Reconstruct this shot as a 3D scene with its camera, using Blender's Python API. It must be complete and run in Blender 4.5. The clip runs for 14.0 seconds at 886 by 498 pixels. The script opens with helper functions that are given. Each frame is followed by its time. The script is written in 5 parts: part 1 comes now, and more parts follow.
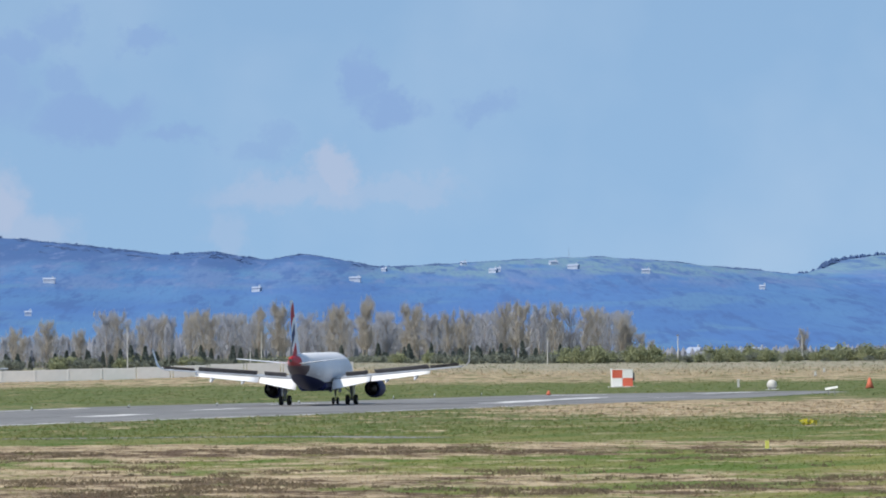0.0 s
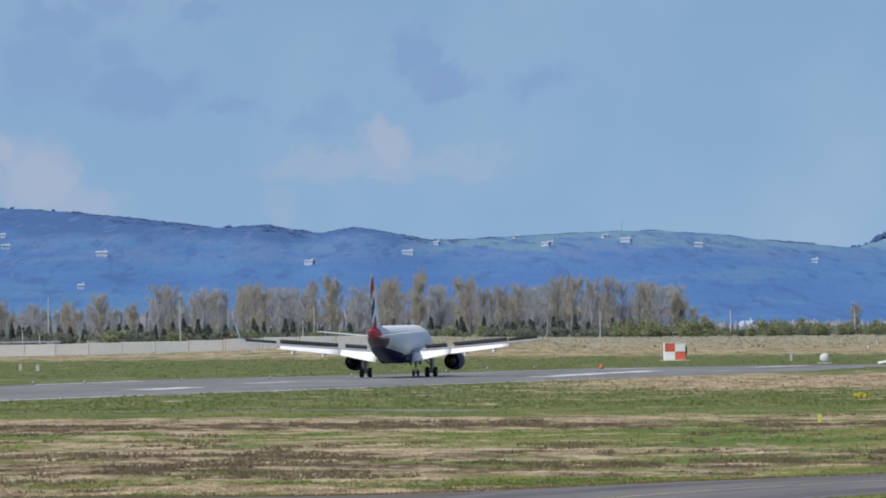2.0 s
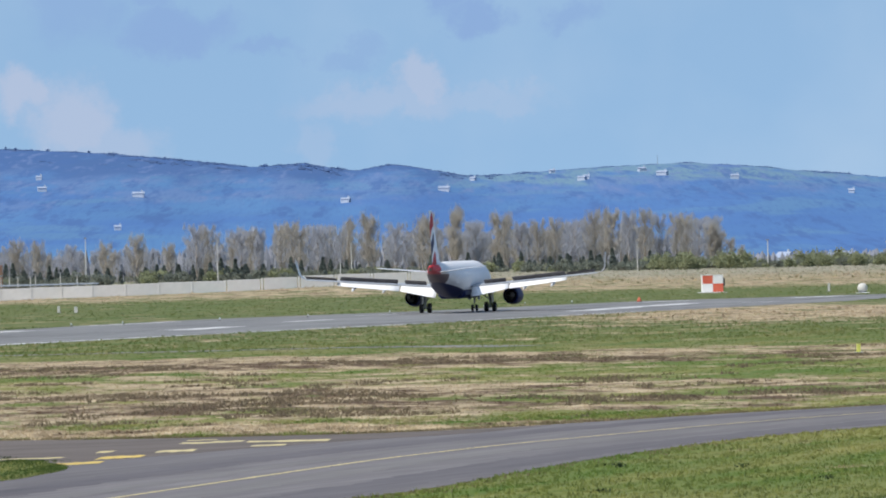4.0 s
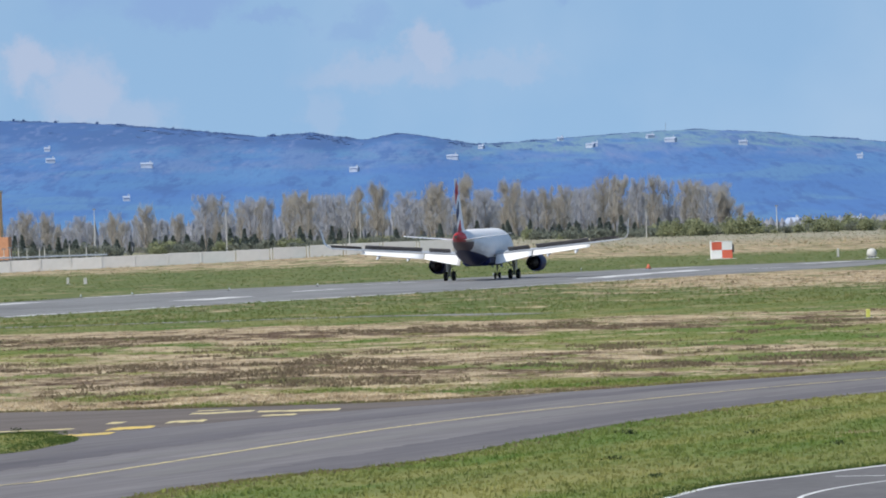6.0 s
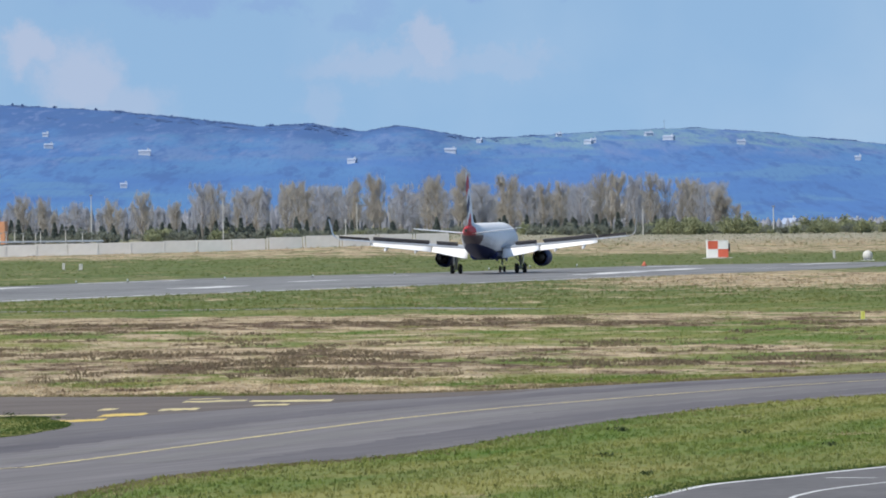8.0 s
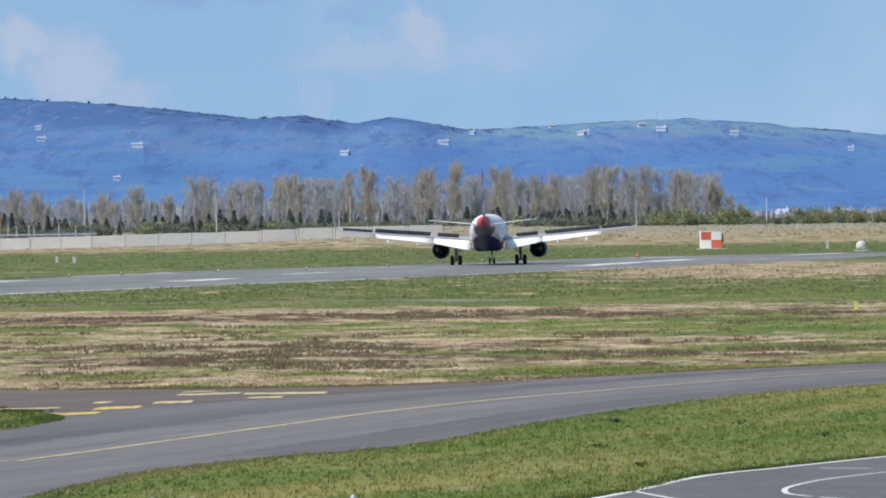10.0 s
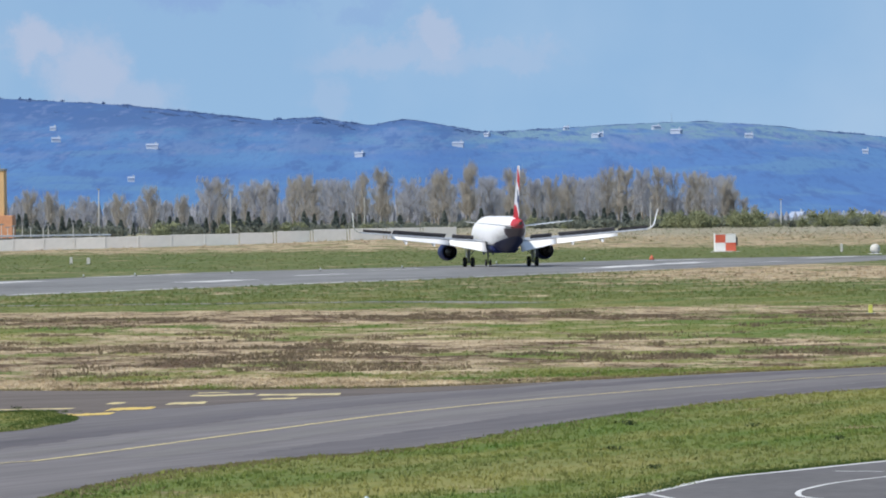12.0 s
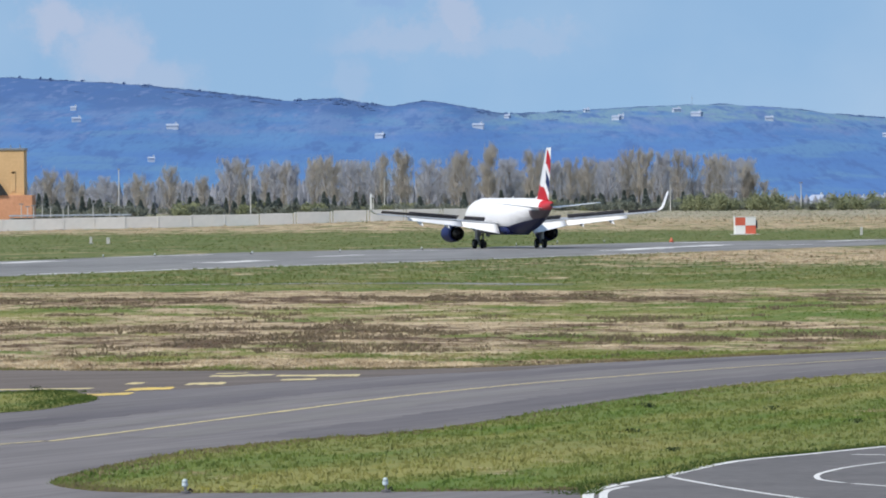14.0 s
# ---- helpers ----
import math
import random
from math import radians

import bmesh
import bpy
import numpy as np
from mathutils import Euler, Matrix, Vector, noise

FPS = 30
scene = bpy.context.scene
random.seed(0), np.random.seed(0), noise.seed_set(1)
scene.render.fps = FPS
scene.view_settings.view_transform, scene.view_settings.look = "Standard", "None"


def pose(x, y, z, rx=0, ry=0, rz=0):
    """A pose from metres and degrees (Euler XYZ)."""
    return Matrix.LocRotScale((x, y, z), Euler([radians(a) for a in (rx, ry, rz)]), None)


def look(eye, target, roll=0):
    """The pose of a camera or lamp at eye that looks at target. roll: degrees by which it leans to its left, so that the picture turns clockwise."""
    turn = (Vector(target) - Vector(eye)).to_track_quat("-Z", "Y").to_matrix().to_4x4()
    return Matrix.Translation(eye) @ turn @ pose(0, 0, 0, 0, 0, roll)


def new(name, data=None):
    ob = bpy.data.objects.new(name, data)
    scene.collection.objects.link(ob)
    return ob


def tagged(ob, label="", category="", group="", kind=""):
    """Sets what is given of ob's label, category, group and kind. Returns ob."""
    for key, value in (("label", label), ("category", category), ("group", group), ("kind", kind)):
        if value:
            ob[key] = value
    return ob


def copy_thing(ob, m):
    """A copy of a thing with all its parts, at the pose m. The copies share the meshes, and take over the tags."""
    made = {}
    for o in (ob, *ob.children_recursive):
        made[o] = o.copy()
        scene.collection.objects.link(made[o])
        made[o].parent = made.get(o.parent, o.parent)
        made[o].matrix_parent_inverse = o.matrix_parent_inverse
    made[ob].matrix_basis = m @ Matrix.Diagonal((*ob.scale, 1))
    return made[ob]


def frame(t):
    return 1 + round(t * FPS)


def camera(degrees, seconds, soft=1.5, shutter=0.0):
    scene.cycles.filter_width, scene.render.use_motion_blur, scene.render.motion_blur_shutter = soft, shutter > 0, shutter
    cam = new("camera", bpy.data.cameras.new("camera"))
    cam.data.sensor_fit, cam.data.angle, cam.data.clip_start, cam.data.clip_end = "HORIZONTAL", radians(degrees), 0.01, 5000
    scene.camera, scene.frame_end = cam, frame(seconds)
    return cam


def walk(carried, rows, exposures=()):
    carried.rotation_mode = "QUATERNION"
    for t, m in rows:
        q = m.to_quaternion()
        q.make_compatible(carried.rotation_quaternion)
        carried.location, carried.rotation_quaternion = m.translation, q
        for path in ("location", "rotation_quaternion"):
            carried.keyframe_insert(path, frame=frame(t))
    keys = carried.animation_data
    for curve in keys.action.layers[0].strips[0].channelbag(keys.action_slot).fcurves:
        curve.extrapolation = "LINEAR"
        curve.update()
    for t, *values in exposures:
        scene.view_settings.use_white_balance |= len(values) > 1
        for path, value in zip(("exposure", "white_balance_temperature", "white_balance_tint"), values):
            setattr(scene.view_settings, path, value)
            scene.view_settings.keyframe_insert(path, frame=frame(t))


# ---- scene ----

# ================= camera =================
EYE = (0.0, 0.0, 7.3)
cam = camera(6.41, 14.0, soft=1.9)


def aim(right, up, roll):
    """Camera pose from degrees to the right of +y, degrees up, and roll."""
    r, u = radians(right), radians(up)
    way = Vector((math.sin(r) * math.cos(u), math.cos(r) * math.cos(u), math.sin(u)))
    return look(EYE, Vector(EYE) + 100 * way, roll)


PATH = [(0.0, 0.7252, 0.6515, -0.67), (0.5, 0.6741, 0.8135, -0.851), (1.0, 0.5371, 0.5551, -0.499), (1.5, 0.4099, 0.631, -0.377),
        (2.0, 0.3415, 0.4629, -0.63), (2.5, 0.2204, 0.247, -0.96), (3.0, 0.1439, 0.1655, -1.241), (3.5, 0.0863, 0.0186, -1.504), (3.7, 0.0707, 0.0156, -1.50),
        (5.8, 0.0014, -0.2023, -1.90), (6.0, -0.0046, -0.2224, -1.95), (6.5, -0.0079, -0.3264, -1.756), (7.0, -0.0186, -0.3139, -1.412), (7.5, 0.0006, -0.2619, -1.025),
        (8.0, 0.0227, -0.2711, -0.769), (8.2, 0.0272, -0.2955, -0.70), (10.3, 0.0637, -0.3472, -0.985), (10.5, 0.053, -0.3667, -0.985), (11.0, 0.0, -0.3966, -0.944), (11.5, -0.0307, -0.3209, -0.96),
        (12.0, -0.0325, -0.316, -0.792), (12.5, -0.0668, -0.3965, -0.475), (13.0, -0.1053, -0.433, -0.417), (13.5, -0.1616, -0.4459, -0.818),
        (14.0, -0.1772, -0.4481, -0.534)]
EXPOSURES = [(0.0, 0.45), (0.5, 0.58), (0.8, 0.18), (1.0, 0.02), (1.5, 0.17), (2.0, 0.21), (2.5, 0.47), (3.0, 0.5), (3.5, 0.47), (14.0, 0.45)]
walk(cam, [(t, aim(r, u, roll)) for t, r, u, roll in PATH], EXPOSURES)

# ================= world and sun =================
SUN_FROM = Vector((-0.80, -0.60, 0.0)).normalized()
SUN_UP = radians(50)


def build_world():
    world = bpy.data.worlds.new("sky")
    scene.world = world
    world.use_nodes = True
    nt = world.node_tree
    N, L = nt.nodes, nt.links
    N.clear()
    out = N.new("ShaderNodeOutputWorld")
    back = N.new("ShaderNodeBackground")
    back.inputs["Strength"].default_value = 0.129
    sky = N.new("ShaderNodeTexSky")
    sky.sky_type = "NISHITA"
    sky.sun_disc = False
    sky.sun_elevation = SUN_UP
    sky.sun_rotation = math.atan2(SUN_FROM.x, SUN_FROM.y)
    sky.air_density, sky.dust_density, sky.ozone_density = 1.0, 0.7, 1.3
    co = N.new("ShaderNodeTexCoord")
    # the clear band above the hills is as blue as the air higher up
    lift = N.new("ShaderNodeVectorMath")
    lift.operation = "ADD"
    lift.inputs[1].default_value = (0, 0, 0.30)
    L.new(co.outputs["Generated"], lift.inputs[0])
    L.new(lift.outputs[0], sky.inputs[0])
    # clouds: soft patches on the sky, broken up by noise; centres in thousandths of 1/14 rad
    flat = N.new("ShaderNodeVectorMath")
    flat.operation = "MULTIPLY"
    flat.inputs[1].default_value = (14, 0, 14)
    L.new(co.outputs["Generated"], flat.inputs[0])
    wob = N.new("ShaderNodeTexNoise")
    wob.inputs["Scale"].default_value = 10.0
    wob.inputs["Detail"].default_value = 9.0
    wob.inputs["Roughness"].default_value = 0.66
    L.new(flat.outputs[0], wob.inputs["Vector"])
    shift = N.new("ShaderNodeVectorMath")
    shift.operation = "MULTIPLY_ADD"
    shift.inputs[1].default_value = (0.20, 0, 0.17)
    L.new(wob.outputs["Color"], shift.inputs[0])
    L.new(flat.outputs[0], shift.inputs[2])

    def patch(a, b, wide, high, power):
        """One soft elliptic cloud round (a, b)."""
        sub = N.new("ShaderNodeVectorMath")
        sub.operation = "SUBTRACT"
        sub.inputs[1].default_value = (a + 0.10, 0, b + 0.085)
        L.new(shift.outputs[0], sub.inputs[0])
        mul = N.new("ShaderNodeVectorMath")
        mul.operation = "MULTIPLY"
        mul.inputs[1].default_value = (1 / wide, 0, 1 / high)
        L.new(sub.outputs[0], mul.inputs[0])
        ln = N.new("ShaderNodeVectorMath")
        ln.operation = "LENGTH"
        L.new(mul.outputs[0], ln.inputs[0])
        mr = N.new("ShaderNodeMapRange")
        mr.interpolation_type = "SMOOTHSTEP"
        mr.inputs["From Min"].default_value, mr.inputs["From Max"].default_value = 1.12, 0.35
        mr.inputs["To Min"].default_value, mr.inputs["To Max"].default_value = 0.0, power
        L.new(ln.outputs["Value"], mr.inputs["Value"])
        return mr.outputs[0]

    def gather(rows):
        total = None
        for r in rows:
            o = patch(*r)
            if total is None:
                total = o
            else:
                m = N.new("ShaderNodeMath")
                m.operation = "MAXIMUM"
                L.new(total, m.inputs[0])
                L.new(o, m.inputs[1])
                total = m.outputs[0]
        return total

    grey = gather([(-.507, .565, .05, .05, .7), (-.59, .53, .10, .04, .8), (-.45, .405, .13, .05, .9), (-.48, .46, .06, .04, .7), (-.345, .53, .06, .03, .8),
                   (-.295, .36, .09, .025, .7), (.03, .455, .04, .06, .9), (.085, .412, .085, .035, .95), (.256, .412, .07, .035, .7),
                   (-.135, .345, .07, .03, .5), (-.62, .45, .10, .09, .6)])
    pale = gather([(-.015, .300, .06, .05, .65), (-.08, .262, .20, .045, .42), (.10, .262, .16, .03, .28), (-.72, .285, .08, .06, .75),
                   (-.62, .235, .10, .09, .7), (-.56, .19, .10, .06, .5), (-.21, .175, .05, .07, .25)])
    soft = N.new("ShaderNodeTexNoise")
    soft.inputs["Scale"].default_value = 2.2
    soft.inputs["Detail"].default_value = 4.0
    L.new(flat.outputs[0], soft.inputs["Vector"])
    veil = N.new("ShaderNodeMapRange")
    veil.inputs["From Min"].default_value, veil.inputs["From Max"].default_value = 0.45, 0.75
    veil.inputs["To Min"].default_value, veil.inputs["To Max"].default_value = 0.05, 0.42
    L.new(soft.outputs["Fac"], veil.inputs["Value"])

    def mix(fac, a, colour):
        m = N.new("ShaderNodeMix")
        m.data_type = "RGBA"
        L.new(fac, m.inputs["Factor"])
        L.new(a, m.inputs["A"])
        m.inputs["B"].default_value = (*colour, 1)
        return m.outputs["Result"]

    tint = N.new("ShaderNodeMix")
    tint.data_type, tint.blend_type = "RGBA", "MULTIPLY"
    tint.inputs["Factor"].default_value = 1.0
    L.new(sky.outputs[0], tint.inputs["A"])
    tint.inputs["B"].default_value = (1.0, 1.05, 0.99, 1)
    c = mix(veil.outputs[0], tint.outputs["Result"], (2.7, 3.5, 4.5))
    c = mix(grey, c, (1.5, 2.35, 3.95))
    c = mix(pale, c, (2.75, 3.12, 4.05))
    L.new(c, back.inputs["Color"])
    L.new(back.outputs[0], out.inputs["Surface"])


build_world()
sun = new("sun", bpy.data.lights.new("sun", "SUN"))
sun.data.energy, sun.data.angle, sun.data.color = 3.2, radians(0.53), (1.0, 0.95, 0.87)
sun.matrix_world = look(SUN_FROM * 100 + Vector((0, 0, 100 * math.tan(SUN_UP))), (0, 0, 0))

# ================= materials =================


def surface(name, low, high, scale=1.0, rough=0.8, bump=0.3, metal=0.0, fine=8.0, spec=0.3, stretch=(1, 1, 1), random_by=0.0, lift=0.05, turn=0.0):
    """A painted or natural surface: two colours mixed by noise at two scales, with fine relief."""
    m = bpy.data.materials.new(name)
    m.use_nodes = True
    nt = m.node_tree
    N, L = nt.nodes, nt.links
    b = N["Principled BSDF"]
    b.inputs["Roughness"].default_value, b.inputs["Metallic"].default_value = rough, metal
    b.inputs["Specular IOR Level"].default_value = spec
    co = N.new("ShaderNodeTexCoord")
    mp = N.new("ShaderNodeMapping")
    mp.inputs["Scale"].default_value = stretch
    tn = N.new("ShaderNodeMapping")
    tn.inputs["Rotation"].default_value = (0, 0, radians(turn))
    L.new(co.outputs["Object"], tn.inputs["Vector"])
    L.new(tn.outputs[0], mp.inputs["Vector"])
    n1 = N.new("ShaderNodeTexNoise")
    n1.inputs["Scale"].default_value, n1.inputs["Detail"].default_value = scale, 6
    n2 = N.new("ShaderNodeTexNoise")
    n2.inputs["Scale"].default_value, n2.inputs["Detail"].default_value = scale * fine, 4
    L.new(mp.outputs[0], n1.inputs["Vector"])
    L.new(mp.outputs[0], n2.inputs["Vector"])
    ad = N.new("ShaderNodeMath")
    ad.operation = "ADD"
    L.new(n1.outputs["Fac"], ad.inputs[0])
    L.new(n2.outputs["Fac"], ad.inputs[1])
    mr = N.new("ShaderNodeMapRange")
    mr.inputs["From Min"].default_value, mr.inputs["From Max"].default_value = 0.65, 1.35
    L.new(ad.outputs[0], mr.inputs["Value"])
    fac = mr.outputs[0]
    if random_by:
        oi = N.new("ShaderNodeObjectInfo")
        ma = N.new("ShaderNodeMath")
        ma.operation = "MULTIPLY_ADD"
        ma.inputs[1].default_value = random_by
        L.new(oi.outputs["Random"], ma.inputs[0])
        L.new(fac, ma.inputs[2])
        fac = ma.outputs[0]
    mx = N.new("ShaderNodeMix")
    mx.data_type = "RGBA"
    L.new(fac, mx.inputs["Factor"])
    mx.inputs["A"].default_value, mx.inputs["B"].default_value = (*low, 1), (*high, 1)
    L.new(mx.outputs["Result"], b.inputs["Base Color"])
    if bump:
        bp = N.new("ShaderNodeBump")
        bp.inputs["Strength"].default_value, bp.inputs["Distance"].default_value = bump, lift
        L.new(n2.outputs["Fac"], bp.inputs["Height"])
        L.new(bp.outputs[0], b.inputs["Normal"])
    return m


def thin(m, share):
    """Thin twigs and leaves let part of the light through."""
    N, L = m.node_tree.nodes, m.node_tree.links
    b = N["Principled BSDF"]
    colour = b.inputs["Base Color"].links[0].from_socket
    tr = N.new("ShaderNodeBsdfTranslucent")
    L.new(colour, tr.inputs["Color"])
    mx = N.new("ShaderNodeMixShader")
    mx.inputs["Fac"].default_value = share
    L.new(b.outputs[0], mx.inputs[1])
    L.new(tr.outputs[0], mx.inputs[2])
    L.new(mx.outputs[0], N["Material Output"].inputs["Surface"])
    return m


def hull_paint(name="hull_paint"):
    """White hull paint, a navy belly whose line climbs towards the tail, and a red tail cone."""
    m = surface(name, (.70, .70, .72), (.78, .78, .79), 0.7, 0.45, 0, spec=0.18)
    N, L = m.node_tree.nodes, m.node_tree.links
    b = N["Principled BSDF"]
    white = b.inputs["Base Color"].links[0].from_socket
    co = N.new("ShaderNodeTexCoord")
    sep = N.new("ShaderNodeSeparateXYZ")
    L.new(co.outputs["Object"], sep.inputs[0])

    def calc(op, a, c):
        n = N.new("ShaderNodeMath")
        n.operation = op
        for i, v in enumerate((a, c)):
            if isinstance(v, (int, float)):
                n.inputs[i].default_value = v
            else:
                L.new(v, n.inputs[i])
        return n.outputs[0]

    def edge(v, lo, hi):
        n = N.new("ShaderNodeMapRange")
        n.inputs["From Min"].default_value, n.inputs["From Max"].default_value = lo, hi
        L.new(v, n.inputs["Value"])
        return n.outputs[0]

    def over(fac, a, colour):
        n = N.new("ShaderNodeMix")
        n.data_type = "RGBA"
        L.new(fac, n.inputs["Factor"])
        L.new(a, n.inputs["A"])
        n.inputs["B"].default_value = (*colour, 1)
        return n.outputs["Result"]

    y, z = sep.outputs["Y"], sep.outputs["Z"]
    climb = calc("MULTIPLY", calc("MAXIMUM", calc("SUBTRACT", -6.0, y), 0.0), 0.105)
    above = calc("SUBTRACT", z, calc("ADD", climb, 2.62))
    cone = calc("SUBTRACT", y, calc("MULTIPLY", calc("SUBTRACT", z, 5.0), 0.35))
    c = over(edge(cone, -16.55, -16.65), white, (.45, .017, .025))
    # shade of the rear hull's lower side, painted in as grey streaks
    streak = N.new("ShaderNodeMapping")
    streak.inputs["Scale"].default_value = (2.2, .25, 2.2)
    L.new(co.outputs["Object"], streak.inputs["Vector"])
    shade_noise = N.new("ShaderNodeTexNoise")
    shade_noise.inputs["Scale"].default_value, shade_noise.inputs["Detail"].default_value = 1.0, 5
    L.new(streak.outputs[0], shade_noise.inputs["Vector"])
    shade_mask = calc("MULTIPLY", calc("MULTIPLY", edge(above, 1.6, 0.3), edge(y, -5.0, -10.5)), edge(shade_noise.outputs["Fac"], 0.22, 0.52))
    c = over(calc("MULTIPLY", shade_mask, 0.45), c, (.24, .225, .235))
    # dark brownish panel under the tail cone
    panel = calc("MULTIPLY", edge(y, -13.85, -14.05), edge(z, 4.62, 4.46))
    c = over(panel, c, (.105, .080, .090))
    belly = calc("MULTIPLY", edge(above, 0.03, -0.03), edge(y, 13.6, 13.4))
    c = over(belly, c, (.010, .014, .062))
    L.new(c, b.inputs["Base Color"])
    return m


def ground_material(name="turf", islands=False):
    """Airfield turf: mown green strips, dry hay strips and bare tan banks, mixed by distance bands and noise."""
    m = bpy.data.materials.new(name)
    m.use_nodes = True
    nt = m.node_tree
    N, L = nt.nodes, nt.links
    b = N["Principled BSDF"]
    b.inputs["Roughness"].default_value = 0.95
    b.inputs["Specular IOR Level"].default_value = 0.1
    geo = N.new("ShaderNodeNewGeometry")

    def noise_at(scale, detail=5.0, stretch=(1, 1, 1), rough=0.55, turn=0.0):
        tn = N.new("ShaderNodeMapping")
        tn.inputs["Rotation"].default_value = (0, 0, radians(turn))
        L.new(geo.outputs["Position"], tn.inputs["Vector"])
        mp = N.new("ShaderNodeMapping")
        mp.inputs["Scale"].default_value = stretch
        L.new(tn.outputs[0], mp.inputs["Vector"])
        n = N.new("ShaderNodeTexNoise")
        n.inputs["Scale"].default_value, n.inputs["Detail"].default_value = scale, detail
        n.inputs["Roughness"].default_value = rough
        L.new(mp.outputs[0], n.inputs["Vector"])
        return n.outputs["Fac"]

    def calc(op, a, bb, c=None):
        n = N.new("ShaderNodeMath")
        n.operation = op
        for i, v in enumerate((a, bb, c)):
            if v is None:
                continue
            if isinstance(v, (int, float)):
                n.inputs[i].default_value = v
            else:
                L.new(v, n.inputs[i])
        return n.outputs[0]

    def spread(v, lo, hi, to=(0.0, 1.0)):
        n = N.new("ShaderNodeMapRange")
        n.inputs["From Min"].default_value, n.inputs["From Max"].default_value = lo, hi
        n.inputs["To Min"].default_value, n.inputs["To Max"].default_value = to
        L.new(v, n.inputs["Value"])
        return n.outputs[0]

    def blend(fac, a, c):
        n = N.new("ShaderNodeMix")
        n.data_type = "RGBA"
        L.new(fac, n.inputs["Factor"])
        for key, v in (("A", a), ("B", c)):
            if isinstance(v, tuple):
                n.inputs[key].default_value = (*v, 1)
            else:
                L.new(v, n.inputs[key])
        return n.outputs["Result"]

    sep = N.new("ShaderNodeSeparateXYZ")
    L.new(geo.outputs["Position"], sep.inputs[0])
    big = noise_at(0.035, 3)
    mid = noise_at(0.16, 6, (2.2, .7, 1), 0.6)
    fin = noise_at(1.7, 6, (1, .35, 1))
    wide = noise_at(0.05, 7, (3.0, 1.25, 1), 0.68, -12.0)
    dist = sep.outputs["Y"]
    # share of dry straw, by distance from the near edge of the field
    def along(stops, reach):
        """A value that follows the distance, given as (metres, value)."""
        ramp = N.new("ShaderNodeValToRGB")
        els = ramp.color_ramp.elements
        while len(els) < len(stops):
            els.new(0.5)
        for e, (d, v) in zip(els, stops):
            e.position = d / reach
            e.color = (v, v, v, 1)
        return ramp

    hay = along([(0, .0), (300, .02), (316, .30), (321, .88), (329, .74), (334, .40), (351, .42), (356, .64), (384, .72), (397, .56), (406, .80), (424, .80), (433, .46), (484, .38), (496, .74), (540, .84), (552, .78), (563, .22), (640, .20),
                 (700, .26), (800, .30), (1150, .12), (1250, .22), (1330, .62), (1700, .68), (2100, .7), (2400, .35)], 2400)
    turned = along([(0, .1), (350, .1), (362, .75), (388, .8), (396, .2), (404, .7), (411, .75), (416, .1), (488, .1), (502, .9), (524, 1.0), (534, .2), (570, .1)], 2400)
    lean = calc("MULTIPLY_ADD", sep.outputs["X"], 0.35, dist)
    wavy = calc("MULTIPLY_ADD", mid, 20.0, calc("ADD", lean, -10.0))
    for ramp in (hay, turned):
        L.new(calc("DIVIDE", wavy, 2400.0), ramp.inputs["Fac"])
    share = calc("ADD", hay.outputs["Color"], calc("ADD", spread(wide, 0.32, 0.68, (-0.46, 0.46)), calc("ADD", spread(mid, 0.3, 0.7, (-0.16, 0.16)), spread(fin, 0.3, 0.7, (-0.14, 0.14)))))
    # a drier strip beside the runway's far end
    strip = calc("MULTIPLY", spread(sep.outputs["X"], 4.0, 30.0, (0.0, 0.5)), calc("MULTIPLY", spread(dist, 690.0, 760.0), spread(dist, 930.0, 860.0)))
    share = calc("ADD", share, strip)
    # the hay lies thinner towards the right of the field
    thinner = calc("MULTIPLY", spread(sep.outputs["X"], -4.0, 18.0, (0.05, -0.22)), calc("MULTIPLY", spread(dist, 322.0, 334.0), spread(dist, 560.0, 520.0)))
    share = calc("ADD", share, thinner)
    dry = spread(share, 0.36, 0.64)
    green = blend(spread(fin, 0.3, 0.7), (0.084, 0.114, 0.026), (0.168, 0.194, 0.054))
    patchy = noise_at(0.05, 6, (4.0, .45, 1), 0.62, 17.0)
    green = blend(spread(patchy, 0.49, 0.60, (0.0, 0.8)), green, (0.235, 0.222, 0.075))
    green = blend(spread(patchy, 0.48, 0.37, (0.0, 0.8)), green, (0.058, 0.128, 0.018))
    green = blend(spread(big, 0.4, 0.65, (0.0, 0.35)), green, (0.21, 0.205, 0.085))
    # grass farther off is muted, haze blended into its green
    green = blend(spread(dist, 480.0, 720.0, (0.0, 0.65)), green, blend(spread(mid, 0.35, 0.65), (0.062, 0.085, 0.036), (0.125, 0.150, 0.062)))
    straw = blend(spread(noise_at(0.12, 8, (3.2, 1.1, 1), 0.7, 8.0), 0.36, 0.62), (0.20, 0.148, 0.090), (0.53, 0.43, 0.285))
    straw = blend(spread(calc("MULTIPLY_ADD", turned.outputs["Color"], 0.13, noise_at(0.06, 8, (4.2, 1.6, 1), 0.72, -4.0)), 0.54, 0.63), straw, (0.110, 0.074, 0.048))
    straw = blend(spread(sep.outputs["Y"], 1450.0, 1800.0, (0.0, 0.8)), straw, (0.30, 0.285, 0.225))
    colour = blend(dry, green, straw)
    if islands:
        # each tuft a little lighter or darker than its neighbour
        tone = N.new("ShaderNodeMix")
        tone.data_type, tone.blend_type = "RGBA", "MULTIPLY"
        tone.inputs["Factor"].default_value = 1.0
        L.new(colour, tone.inputs["A"])
        level = N.new("ShaderNodeCombineColor")
